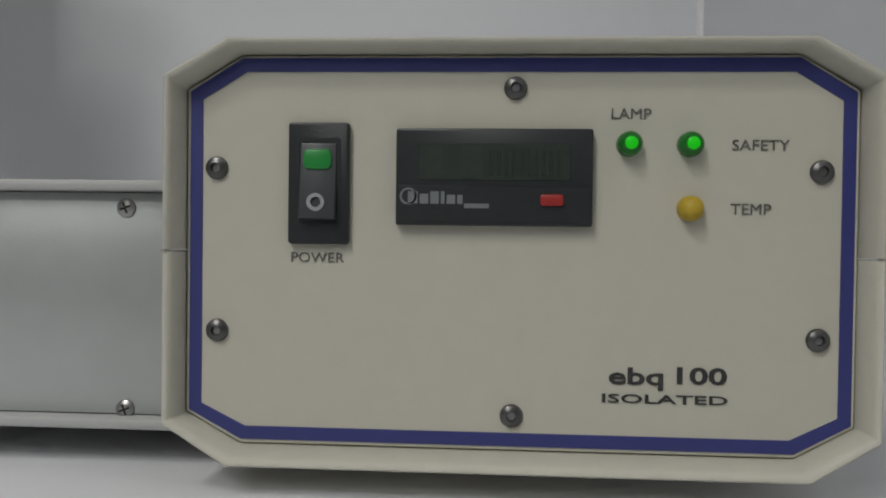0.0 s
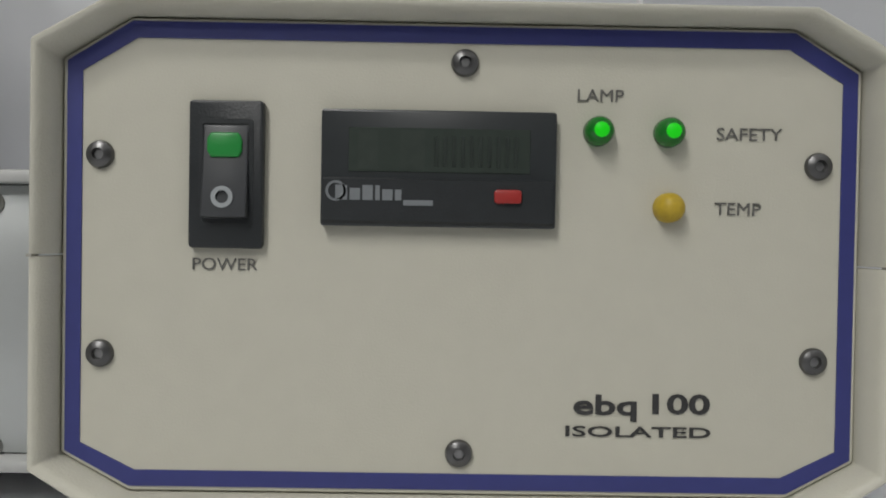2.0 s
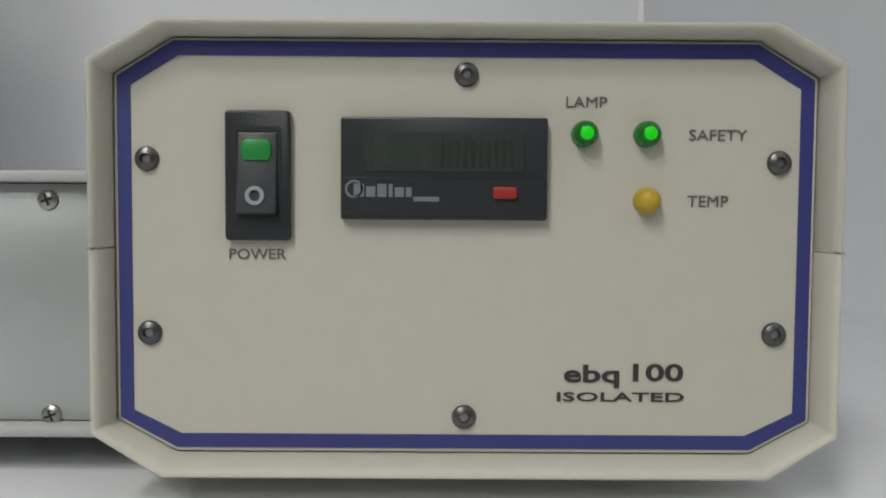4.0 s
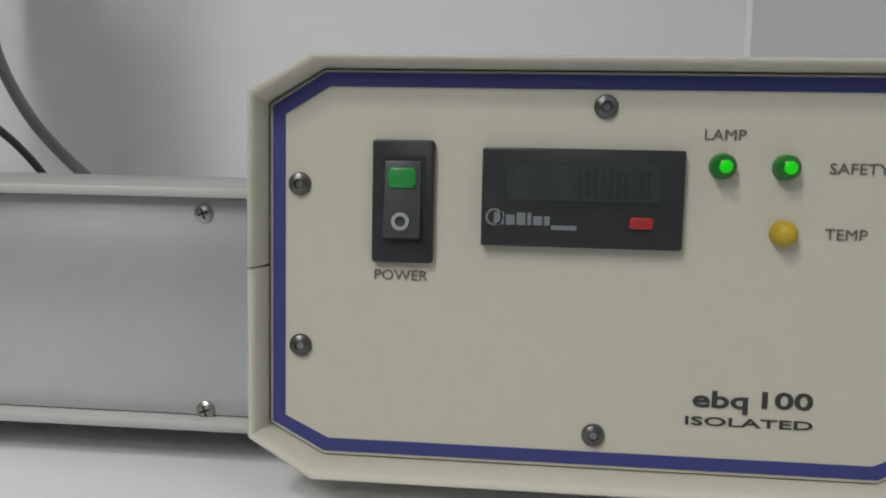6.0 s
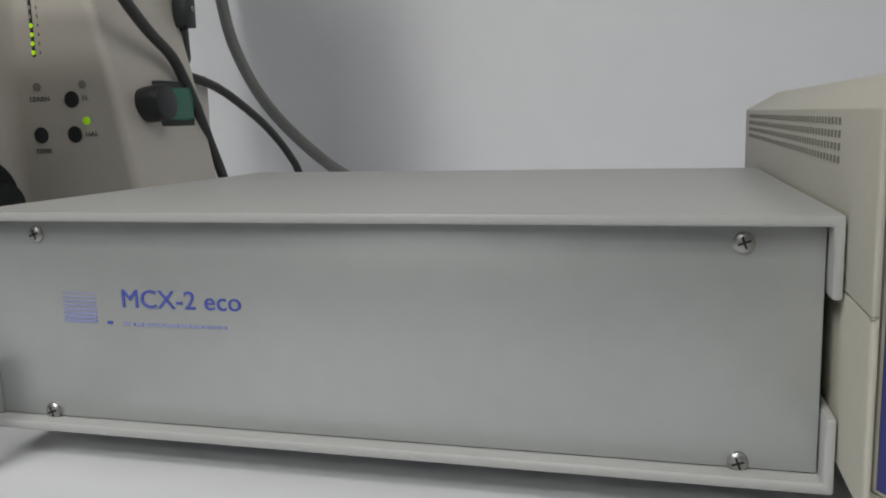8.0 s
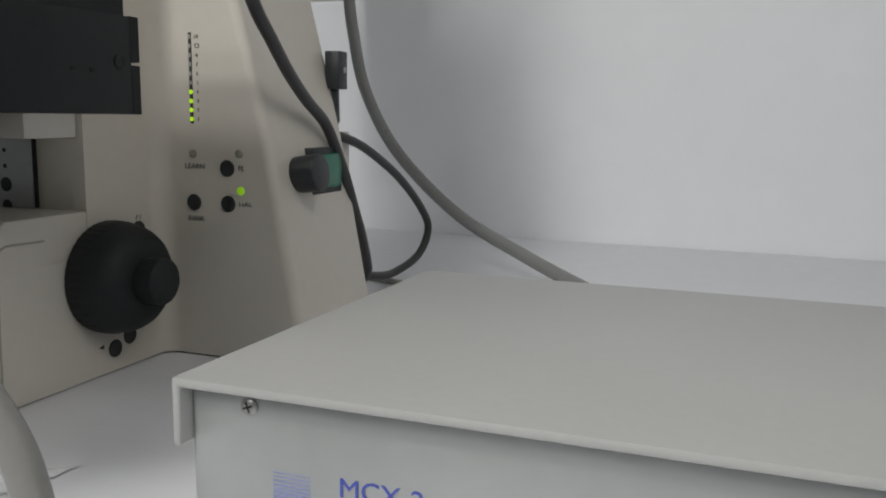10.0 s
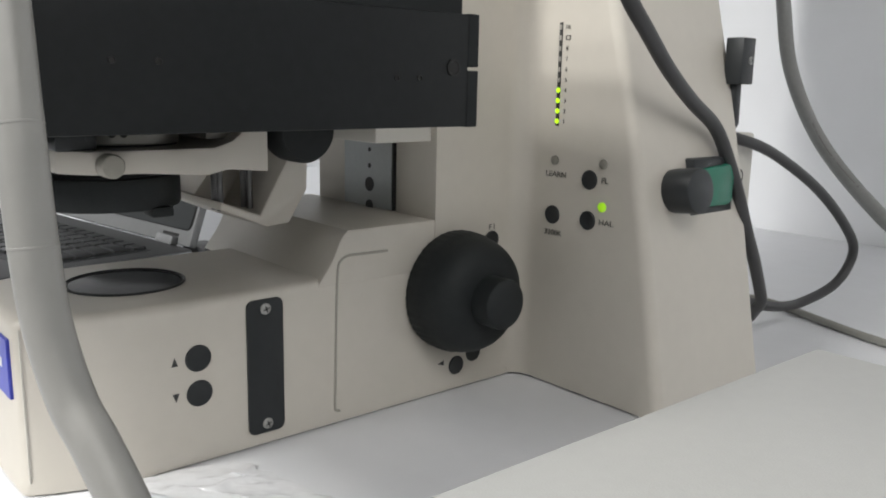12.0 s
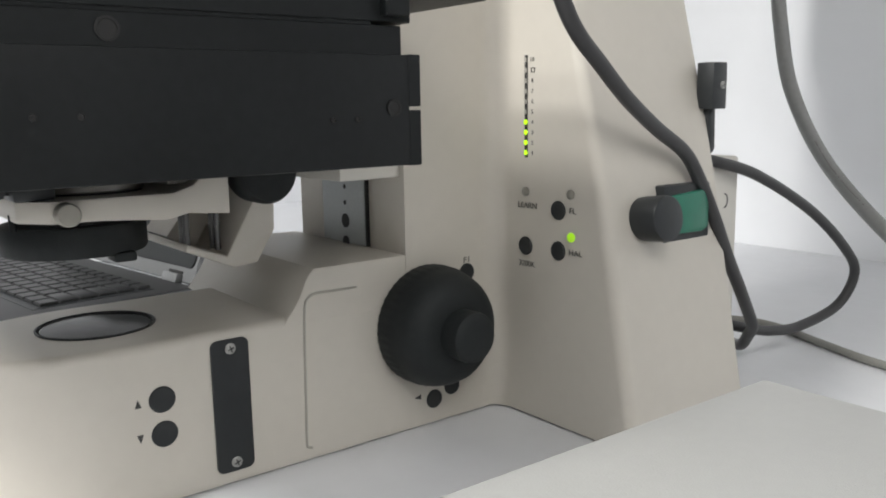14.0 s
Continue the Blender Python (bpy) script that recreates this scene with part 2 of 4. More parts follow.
def rounded(x0, x1, y0, y1, r, n=5):
    pts = []
    for cx, cy, a0 in ((x1 - r, y1 - r, 0), (x0 + r, y1 - r, 90), (x0 + r, y0 + r, 180), (x1 - r, y0 + r, 270)):
        pts += [(cx + r * math.cos(radians(a0 + 90 * i / n)), cy + r * math.sin(radians(a0 + 90 * i / n))) for i in range(n + 1)]
    return pts


FRONT = Matrix(((1, 0, 0, 0), (0, 0, -1, 0), (0, 1, 0, 0), (0, 0, 0, 1)))    # faces -y
SIDE = Matrix(((0, 0, 1, 0), (1, 0, 0, 0), (0, 1, 0, 0), (0, 0, 0, 1)))      # faces +x


def lettering(words, at, turn, width, height, material, parent, bold=0.0):
    """Raised print of words, centred at a place, as wide and high as given."""
    cu = bpy.data.curves.new("lettering", "FONT")
    cu.body, cu.extrude, cu.offset, cu.resolution_u = words, 0.01, bold, 3
    tmp = new("tmp", cu)
    me = bpy.data.meshes.new_from_object(tmp.evaluated_get(bpy.context.evaluated_depsgraph_get()))
    bpy.data.objects.remove(tmp)
    co = np.array([v.co[:] for v in me.vertices])
    lo, hi = co.min(0), co.max(0)
    mid, size = (lo + hi) / 2, hi - lo
    b = bmesh.new()
    b.from_mesh(me)
    bpy.data.meshes.remove(me)
    k = Matrix.Diagonal((width / size[0], height / size[1], 0.012, 1))
    bmesh.ops.transform(b, matrix=Matrix.Translation(at) @ turn @ k @ Matrix.Translation(-Vector(mid)), verts=b.verts)
    return part("lettering", b, material, parent, smooth=False)


def cross_screw(at, direction, r, parent, material=None, rise=0.0012):
    """A pan-head screw with a cross slot."""
    head = part("screw", lathe([(r, 0), (r * 0.98, rise * 0.45), (r * 0.72, rise * 0.9), (r * 0.3, rise), (0, rise)], at, direction, 24), material or M["steel"], parent, "bright cross-head screw")
    rot = Vector((0, 0, 1)).rotation_difference(Vector(direction)).to_matrix().to_4x4()
    b = rbox(-r * 0.6, r * 0.6, -r * 0.11, r * 0.11, rise * 0.75, rise * 1.06)
    b = rbox(-r * 0.11, r * 0.11, -r * 0.6, r * 0.6, rise * 0.75, rise * 1.05, bm=b)
    bmesh.ops.transform(b, matrix=Matrix.Translation(at) @ rot @ pose(0, 0, 0, 0, 0, 20), verts=b.verts)
    part("slot", b, M["slot"], head)
    return head


def socket_screw(at, direction, r, parent):
    """A dark button-head screw with a hexagon socket, whose glint is a paler metal."""
    head = part("screw", lathe([(r, 0), (r, 0.0003), (r * 0.9, 0.0011), (r * 0.6, 0.0016), (r * 0.42, 0.0017), (r * 0.38, 0.0006), (0, 0.0005)], at, direction, 28), M["dark_steel"], parent, "dark steel socket-head screw")
    part("slot", lathe([(r * 0.38, 0.0004), (r * 0.36, 0.00075), (0, 0.0008)], at, direction, 6), M["socket"], head)
    return head


# ---- the room ----
# south, east and west walls are unseen; their dark colour only holds fill down
ROOM_X0, ROOM_X1, ROOM_XE, ROOM_XW, ROOM_Y0, ROOM_Y1, FLOOR, TOP = -1.625, 0.272, 2.6, -2.9, -3.2, 0.89, -0.75, 1.75
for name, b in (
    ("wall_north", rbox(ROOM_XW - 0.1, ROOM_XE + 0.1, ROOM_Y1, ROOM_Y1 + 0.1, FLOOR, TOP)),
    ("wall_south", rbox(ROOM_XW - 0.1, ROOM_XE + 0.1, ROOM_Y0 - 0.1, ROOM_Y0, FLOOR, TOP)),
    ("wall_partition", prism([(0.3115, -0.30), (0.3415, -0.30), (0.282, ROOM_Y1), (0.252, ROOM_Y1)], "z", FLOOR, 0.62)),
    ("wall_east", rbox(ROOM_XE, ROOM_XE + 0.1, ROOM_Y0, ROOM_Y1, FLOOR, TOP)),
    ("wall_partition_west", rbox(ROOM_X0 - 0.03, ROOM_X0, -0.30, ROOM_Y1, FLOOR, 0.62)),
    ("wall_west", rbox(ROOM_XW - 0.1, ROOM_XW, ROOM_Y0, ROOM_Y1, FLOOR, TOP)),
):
    solo(name, b, M["wall_dim"] if name in ("wall_south", "wall_east", "wall_west") else M["wall"], "unseen wall, kept dark to cut fill light" if name in ("wall_south", "wall_east", "wall_west") else "smooth white painted wall", "wall", kind="structure")
# ceiling and floor stay out of view; both are dimmed against fill
solo("ceiling", rbox(ROOM_XW - 0.1, ROOM_XE + 0.1, ROOM_Y0 - 0.1, ROOM_Y1 + 0.1, TOP, TOP + 0.1), M["ceiling"], "unseen ceiling, dimmed to cut fill light", "ceiling", kind="structure")
solo("floor", rbox(ROOM_XW - 0.1, ROOM_XE + 0.1, ROOM_Y0 - 0.1, ROOM_Y1 + 0.1, FLOOR - 0.1, FLOOR), M["floor"], "unseen floor, dimmed to cut fill light", "floor", kind="structure")
solo("trim", lathe([(0.0065, 0.001), (0.0065, 0.62)], (0.2505, ROOM_Y1 - 0.0015, 0), (0, 0, 1), 12), M["seam"], "white sealant bead in the wall corner", "trim", kind="structure")
# unseen panel bodies for all lamps, the added fill included
for x, y, sx, sy, _ in LAMPS:
    light = thing("ceiling_light", (x, y, TOP), "flat white ceiling light panel, out of view", "ceiling light", "ceiling light panels")
    part("frame", ring(rounded(x - sx / 2 - 0.02, x + sx / 2 + 0.02, y - sy / 2 - 0.02, y + sy / 2 + 0.02, 0.005), rounded(x - sx / 2, x + sx / 2, y - sy / 2, y + sy / 2, 0.004), "z", TOP - 0.03, TOP), M["seam"], light)
    part("diffuser", rbox(x - sx / 2, x + sx / 2, y - sy / 2, y + sy / 2, TOP - 0.025, TOP - 0.015), M["panel_light"], light)

bench = thing("lab_bench", (-0.68, 0.3, FLOOR), "white laminate laboratory bench along the wall", "bench", kind="structure")
part("benchtop", prism([(ROOM_X0 + 0.002, -0.30), (0.316, -0.30), (0.257, ROOM_Y1 - 0.002), (ROOM_X0 + 0.002, ROOM_Y1 - 0.002)], "z", -0.04, 0, 0.002), M["bench"], bench)
part("side_panel", rbox(ROOM_X0 + 0.004, ROOM_X0 + 0.03, -0.27, ROOM_Y1 - 0.004, FLOOR, -0.04), M["bench"], bench)
part("side_panel", rbox(ROOM_X1 - 0.05, ROOM_X1 - 0.024, -0.27, ROOM_Y1 - 0.004, FLOOR, -0.04), M["bench"], bench)
part("front_panel", rbox(ROOM_X0 + 0.03, ROOM_X1 - 0.05, -0.25, -0.23, FLOOR, -0.04), M["bench"], bench)


# ---- lamp power supply with the cream front ----
def octagon(hw, z0, z1, cx, cz0, cz1):
    """Corners clockwise from the lower left of the left side."""
    return [(-hw, z0 + cz0), (-hw, z1 - cz1), (-hw + cx, z1), (hw - cx, z1), (hw, z1 - cz1), (hw, z0 + cz0), (hw - cx, z0), (-hw + cx, z0)]


supply = thing("lamp_power_supply", (0, 0.14, 0), "cream plastic lamp power supply with a blue-framed front", "power supply")
SEAM = 0.061
OUT, INN = octagon(0.0862, 0.0080, 0.1130, 0.0160, 0.0100, 0.0090), octagon(0.0829, 0.0120, 0.1104, 0.0143, 0.0080, 0.0086)
LIP, BEAD, SLOPE = octagon(0.0857, 0.0085, 0.1125, 0.0158, 0.0098, 0.0089), octagon(0.0847, 0.0097, 0.1116, 0.0154, 0.0094, 0.0088), octagon(0.0841, 0.0106, 0.1111, 0.0151, 0.0088, 0.0087)


def half(line, upper):
    hw = line[4][0]
    keep = [line[1], line[2], line[3], line[4]] if upper else [line[5], line[6], line[7], line[0]]
    cut = SEAM + (0.0002 if upper else -0.0002)
    return [(-hw, cut), *keep, (hw, cut)] if upper else [(hw, cut), *keep, (-hw, cut)]


def shell_half(up):
    """Half of the case: thin lip in front, inner rim slanting back to the panel."""
    b = bmesh.new()
    loops = [(OUT, -0.0066), (OUT, 0.290), (INN, 0.290), (INN, -0.0004), (SLOPE, -0.0058), (BEAD, -0.0070), (LIP, -0.0076)]
    rows = [[b.verts.new((x, y, z)) for x, z in half(line, up)] for line, y in loops]
    n = len(rows[0])
    for k in range(len(rows)):
        p, q = rows[k], rows[(k + 1) % len(rows)]
        for i in range(n - 1):
            b.faces.new((p[i], p[i + 1], q[i + 1], q[i]))
    for i in (0, n - 1):
        b.faces.new([r[i] for r in rows])
    bmesh.ops.recalc_face_normals(b, faces=b.faces)
    return b


for name, up in (("upper_shell", True), ("lower_shell", False)):
    b = bevel_all(shell_half(up), 0.0004, 2, 50)
    shell = part(name, b, M["case"], supply, "cream moulded plastic half shell")
    if up:
        # no holes are cut: solid dots carry the holes' shade as colour
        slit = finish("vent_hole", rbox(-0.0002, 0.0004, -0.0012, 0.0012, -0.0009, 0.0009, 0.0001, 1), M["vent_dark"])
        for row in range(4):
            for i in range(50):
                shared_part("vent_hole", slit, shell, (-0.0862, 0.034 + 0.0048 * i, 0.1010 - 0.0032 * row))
part("back_panel", prism(INN, "y", 0.284, 0.288), M["plate"], supply)
part("seam_notch", rbox(-0.08625, -0.0852, -0.0077, -0.0045, SEAM - 0.0003, SEAM + 0.0003), M["vent"], supply)
part("seam_notch", rbox(0.0852, 0.08625, -0.0077, -0.0045, SEAM - 0.0003, SEAM + 0.0003), M["vent"], supply)
for sx in (-1, 1):
    for y in (0.075, 0.24):
        part("foot", lathe([(0.008, 0), (0.0085, 0.001), (0.0085, 0.0084)], (sx * 0.055, y, 0), (0, 0, 1), 20), M["rubber"], supply)
face = part("front_panel", prism(octagon(0.0825, 0.0124, 0.1100, 0.0141, 0.0077, 0.0085), "y", 0.0, 0.0025, 0.0003, 1), M["plate"], supply, "cream painted metal front panel")
part("blue_border", ring(octagon(0.0816, 0.0134, 0.1093, 0.0133, 0.0072, 0.0083), octagon(0.0785, 0.0167, 0.1059, 0.0113, 0.0056, 0.0069), "y", -0.0003, 0.0003), M["blue"], face, "dark blue printed border")
for x, z in ((-0.0748, 0.0818), (-0.0745, 0.0408), (0.0737, 0.0818), (0.0735, 0.0412), (0, 0.1019), (0, 0.0210)):
    socket_screw((x, 0.0, z), (0, -1, 0), 0.0029, face)

switch = part("power_switch", prism(rounded(-0.0561, -0.0409, 0.0629, 0.0931, 0.0008, 3), "y", -0.0021, 0.0, 0.0004, 2), M["black"], supply, "black rocker power switch, lit green")
part("bezel_step", ring(rounded(-0.0540, -0.0430, 0.0672, 0.0893, 0.0006, 3), rounded(-0.0532, -0.0438, 0.0682, 0.0883, 0.0004, 3), "y", -0.0023, -0.002), M["black"], switch)
part("rocker", prism([(-0.0024, 0.0690), (-0.0046, 0.0692), (-0.0030, 0.0800), (-0.0024, 0.0880), (-0.0016, 0.0882), (-0.0016, 0.0690)], "x", -0.0531, -0.0439, 0.0009, 3), M["rocker"], switch, "dark grey rocker")
part("indicator_lens", prism([(-0.0514, 0.0814), (-0.0521, 0.0826), (-0.0521, 0.0851), (-0.0514, 0.0864), (-0.0458, 0.0864), (-0.0451, 0.0851), (-0.0451, 0.0826), (-0.0458, 0.0814)], "y", -0.0035, -0.0024, 0.0004, 3), M["led_rocker"], switch, "green lit window")
b = ring(rounded(-0.0509, -0.0465, 0.0711, 0.0755, 0.0022, 8), rounded(-0.0500, -0.0474, 0.0720, 0.0746, 0.0013, 8), "y", -0.0046, -0.0032)
part("off_mark", b, M["ink_grey"], switch)

counter = part("hour_counter", prism(rounded(-0.0291, 0.0189, 0.0679, 0.0917, 0.0006, 3), "y", -0.0027, 0.0, 0.0004, 2), M["black_gloss"], supply, "black hour counter with a dim display")
part("lower_bar", prism([(-0.0027, 0.0778), (-0.0034, 0.0774), (-0.0034, 0.0690), (-0.0027, 0.0684)], "x", -0.0286, 0.0184, 0.0), M["black"], counter)
part("display", rbox(-0.0235, 0.0135, -0.0029, -0.0026, 0.0790, 0.0880, 0.0001, 1), M["lcd"], counter, "dim grey-green display window")
for i in range(5):
    x = -0.0060 + 0.0036 * i
    for dx in (0, 0.0018):
        part("digit_bar", rbox(x + dx, x + dx + 0.0007, -0.00305, -0.0028, 0.0802, 0.0864, 0.0001, 1), M["lcd_ink"], counter)
for x, w in ((-0.0215, 0.0040), (-0.0130, 0.0050)):
    part("display_mark", rbox(x, x + w, -0.00298, -0.0028, 0.0795, 0.0875), M["lcd_pale"], counter)
part("reset_button", prism(rounded(0.0062, 0.0118, 0.0729, 0.0757, 0.0007, 3), "y", -0.0042, -0.003, 0.0003, 2), M["red"], counter, "small red reset button")
part("logo_ring", ring(rounded(-0.0280, -0.0238, 0.0729, 0.0771, 0.0021, 6), rounded(-0.0275, -0.0243, 0.0734, 0.0766, 0.0016, 6), "y", -0.00355, -0.0034), M["logo_grey"], counter)
for i, (x, w, h) in enumerate(((-0.0260, 0.0024, 0.0030), (-0.0231, 0.0021, 0.0024), (-0.0205, 0.0021, 0.0030), (-0.0179, 0.0009, 0.0030), (-0.0165, 0.0021, 0.0022), (-0.0139, 0.0013, 0.0022))):
    part("logo_bar", rbox(x, x + w, -0.00355, -0.0034, 0.0732, 0.0732 + h), M["logo_grey"], counter)
part("logo_bar", rbox(-0.0122, -0.0062, -0.00355, -0.0034, 0.0722, 0.0733), M["logo_grey"], counter)


def panel_led(x, z, lit):
    led = part("indicator_led", lathe([(0.0031, 0), (0.0031, 0.0008), (0.0030, 0.0026), (0.0024, 0.0040), (0.0013, 0.0048), (0, 0.0050)], (x, 0, z), (0, -1, 0), 28), M["led_green"] if lit else M["led_yellow"], supply, "lit green indicator" if lit else "unlit yellow indicator")
    if lit:
        part("glow", lathe([(0.0017, 0.0043), (0.0015, 0.0048), (0.0008, 0.0052), (0, 0.0053)], (x, 0, z), (0, -1, 0), 20), M["led_on"], led)


panel_led(0.0277, 0.0882, True)
panel_led(0.0423, 0.0882, True)
panel_led(0.0425, 0.0727, False)
lettering("LAMP", (0.0282, -0.0002, 0.0957), FRONT, 0.0096, 0.0025, M["ink_soft"], face)
lettering("SAFETY", (0.0592, -0.0002, 0.0882), FRONT, 0.0136, 0.0026, M["ink_soft"], face)
lettering("TEMP", (0.0571, -0.0002, 0.0727), FRONT, 0.0096, 0.0026, M["ink_soft"], face)
lettering("POWER", (-0.0489, -0.0002, 0.0596), FRONT, 0.0134, 0.0025, M["ink_soft"], face)
lettering("ebq", (0.0303, -0.0002, 0.0309), FRONT, 0.0132, 0.0056, M["ink"], face, 0.022)
lettering("100", (0.0462, -0.0002, 0.0319), FRONT, 0.0120, 0.0043, M["ink"], face, 0.022)
lettering("ISOLATED", (0.0373, -0.0002, 0.0260), FRONT, 0.0303, 0.0022, M["ink"], face, 0.012)

# ---- grey stage controller box ----
box = thing("stage_controller", (-0.212, 0.11, 0), "light grey metal stage controller box with blue print", "controller")
BX0, BX1, BZ0, BZ1, BY0, BY1 = -0.3378, -0.0868, 0.0104, 0.0797, 0.0170, 0.2160


def u_cover(top):
    z_end, z_far, t, fl = (0.0592, BZ1, 0.0030, 0.0026) if top else (0.0300, BZ0, 0.0029, 0.0026)
    s = -1 if top else 1
    zi = z_far + s * t
    pts = [(BX0, z_end), (BX0, z_far), (BX1, z_far), (BX1, z_end), (BX1 - fl, z_end), (BX1 - fl, zi), (BX0 + fl, zi), (BX0 + fl, z_end)]
    b = prism(pts, "y", BY0, BY1)
    for v in b.verts:
        if top and v.co.y > 0.1 and v.co.z > 0.07:
            v.co.z -= 0.0018    # the lid falls slightly towards the back
    return bevel_all(b, 0.0009, 2, 50)


part("top_cover", u_cover(True), M["grey_paint"], box, "light grey enamelled top cover")
part("bottom_cover", u_cover(False), M["grey_paint"], box, "light grey enamelled bottom cover")
part("inner_body", rbox(BX0 + 0.0045, BX1 - 0.0045, 0.026, BY1 - 0.002, BZ0 + 0.0032, BZ1 - 0.0052), M["zinc"], box)
fp = part("front_panel", rbox(BX0 + 0.0029, BX1 - 0.0031, 0.0228, 0.0252, BZ0 + 0.0032, BZ1 - 0.0033, 0.0005, 2), M["alu"], box, "satin aluminium front panel")
for x in (-0.3154, -0.1087):
    for z in (0.0151, 0.0721):
        cross_screw((x, 0.0228, z), (0, -1, 0), 0.0027, fp)
for x in (-0.305, -0.12):
    for y in (0.085, 0.18):
        part("foot", lathe([(0.008, 0), (0.0085, 0.001), (0.0085, 0.0106)], (x, y, 0), (0, 0, 1), 20), M["rubber"], box)
lettering("MCX-2 eco", (-0.2668, 0.0226, 0.0527), FRONT, 0.0398, 0.0056, M["ink_blue"], fp, 0.0)
random.seed(4)
x = -0.2870
while x < -0.2525:
    w = random.uniform(0.0012, 0.0042)
    part("print_bar", rbox(x, min(x + w, -0.252), 0.0225, 0.0228, 0.0443, 0.0452), M["ink_pale"], fp)
    x += w + 0.0006
part("print_dot", rbox(-0.2925, -0.2908, 0.0225, 0.0228, 0.0445, 0.0454), M["ink_blue"], fp)
for i in range(8):
    z = 0.0446 + 0.0013 * i
    part("logo_bar", rbox(-0.3080, -0.2962, 0.0226, 0.0228, z, z + 0.0010 - 0.0001 * i), M["ink_pale"], fp)

# ---- microscope ----
scope = thing("microscope", (-0.591, 0.2, 0), "cream upright microscope with a black stage", "microscope")
SX = -0.541
AX = -0.591


def nose(off=0.0):
    """Plan of the foot with a rounded front."""
    half, big = [], 0.109
    for i in range(13):
        a = radians(28.8 * i / 12)
        half.append((SX - big + big * math.cos(a), 0.050 - big * math.sin(a)))
    half += [(-0.5562, -0.0040), (-0.5590, -0.0046), (-0.575, -0.0050)]
    half = [(AX + (x - AX) * (1 - off / 0.05), y + off) for x, y in half]
    pts = [(2 * AX - x, y) for x, y in half] + half[::-1]
    pts = [(SX - off, 0.30), (AX * 2 - SX + off, 0.30)] + pts
    return pts


def loft(outlines):
    """Skins outlines (lists of points of equal count) and caps both ends."""
    b = bmesh.new()
    rows = [[b.verts.new(p) for p in line] for line in outlines]
    n = len(rows[0])
    for p, q in zip(rows, rows[1:]):
        for i in range(n):
            j = (i + 1) % n
            b.faces.new((p[i], p[j], q[j], q[i]))
    b.faces.new(rows[0])
    b.faces.new(rows[-1])
    bmesh.ops.recalc_face_normals(b, faces=b.faces)
    return b


levels = [(0.0010, -0.0010), (0.004, -0.0010), (0.006, 0.0)] + [(0.0715 + 0.0045 * math.sin(a), 0.0045 * (1 - math.cos(a))) for a in (math.pi / 2 * i / 5 for i in range(6))]
foot = part("base", loft([[(x, y, z) for x, y in nose(o)] for z, o in levels]), M["cream"], scope, "cream enamelled foot with a rounded nose")
# raised rear half of the foot with its hollow slope
pro = [(0.127, 0.0716), (0.1305, 0.0765), (0.1335, 0.0800), (0.1375, 0.0862), (0.1408, 0.0935), (0.1430, 0.0966), (0.1456, 0.0990), (0.2016, 0.0990), (0.2016, 0.0716)]
part("base_step", bevel_all(prism(pro, "x", -0.6650, SX), 0.0008, 2, 50), M["cream"], scope)
part("base_rear", rbox(-0.6645, -0.6400, 0.1600, 0.300, 0.0010, 0.0720, 0.001), M["cream"], scope)
# thin dark sheet filling the gap between foot and bench
part("foot_gap", prism(nose(0.003), "z", 0.0, 0.0014), M["rubber"], scope, "dark strip in the gap under the foot")
lens = part("field_lens", lathe([(0.0272, 0), (0.0272, 0.0006), (0.0266, 0.0009), (0.0261, 0.0006), (0.0259, -0.0006), (0.0, -0.0006)], (AX, 0.0535, 0.0760), (0, 0, 1), 56), M["black"], scope, "black-rimmed glass light outlet")
part("glass", lathe([(0.0258, -0.0007), (0.0250, 0.0001), (0.018, 0.0006), (0.009, 0.0009), (0, 0.0010)], (AX, 0.0535, 0.0760), (0, 0, 1), 56), M["glass_dark"], lens, "dark glossy glass")
part("front_badge", rbox(AX - 0.016, AX + 0.030, -0.0061, -0.0040, 0.041, 0.0665, 0.0003, 1), M["badge"], scope, "blue badge on the nose")
part("badge_bar", rbox(AX - 0.010, AX + 0.022, -0.0064, -0.0060, 0.053, 0.057), M["ink_white"], scope)
part("nose_seam", sweep([(-0.5545, -0.0026, 0.004), (-0.5545, -0.0026, 0.04), (-0.5545, -0.0026, 0.0715)], 0.0005, 6, 2), M["cream2"], scope)

# column and side wing
part("column", rbox(-0.6550, SX, 0.2016, 0.40, 0.0716, 0.60), M["cream"], scope, "cream enamelled column")
wing_pts = [(-0.436, 0.0012), (-0.4622, 0.140), (-0.4680, 0.165), (-0.4870, 0.240), (-0.516, 0.345), (-0.57, 0.345), (-0.57, 0.0012)]
b = prism(wing_pts, "y", 0.2666, 0.3625)
edges = [e for e in b.edges if all(abs(v.co.y - 0.2666) < 1e-5 and v.co.x > -0.53 and v.co.z > 0 for v in e.verts) and abs(e.verts[0].co.z - e.verts[1].co.z) > 0.01]
bmesh.ops.bevel(b, geom=edges, offset=0.006, segments=5, profile=0.5, affect="EDGES")
wing = part("side_wing", b, M["cream"], scope, "cream tapered side housing with controls")
part("wing_gap", rbox(-0.56, -0.439, 0.270, 0.360, 0.0, 0.0014), M["rubber"], scope)
r = 0.012
fil = [(SX - 0.004, 0.2706), (SX - 0.004, 0.2546)] + [(SX + r - r * math.cos(radians(90 * i / 8)), 0.2546 + r * math.sin(radians(90 * i / 8))) for i in range(9)] + [(SX + r, 0.2706)]
part("inner_fillet", prism(fil, "z", 0.0012, 0.42), M["cream"], scope)
part("rear_housing", rbox(-0.60, -0.4890, 0.355, 0.430, 0.0, 0.143, 0.002), M["cream2"], scope, "pale rear power housing")
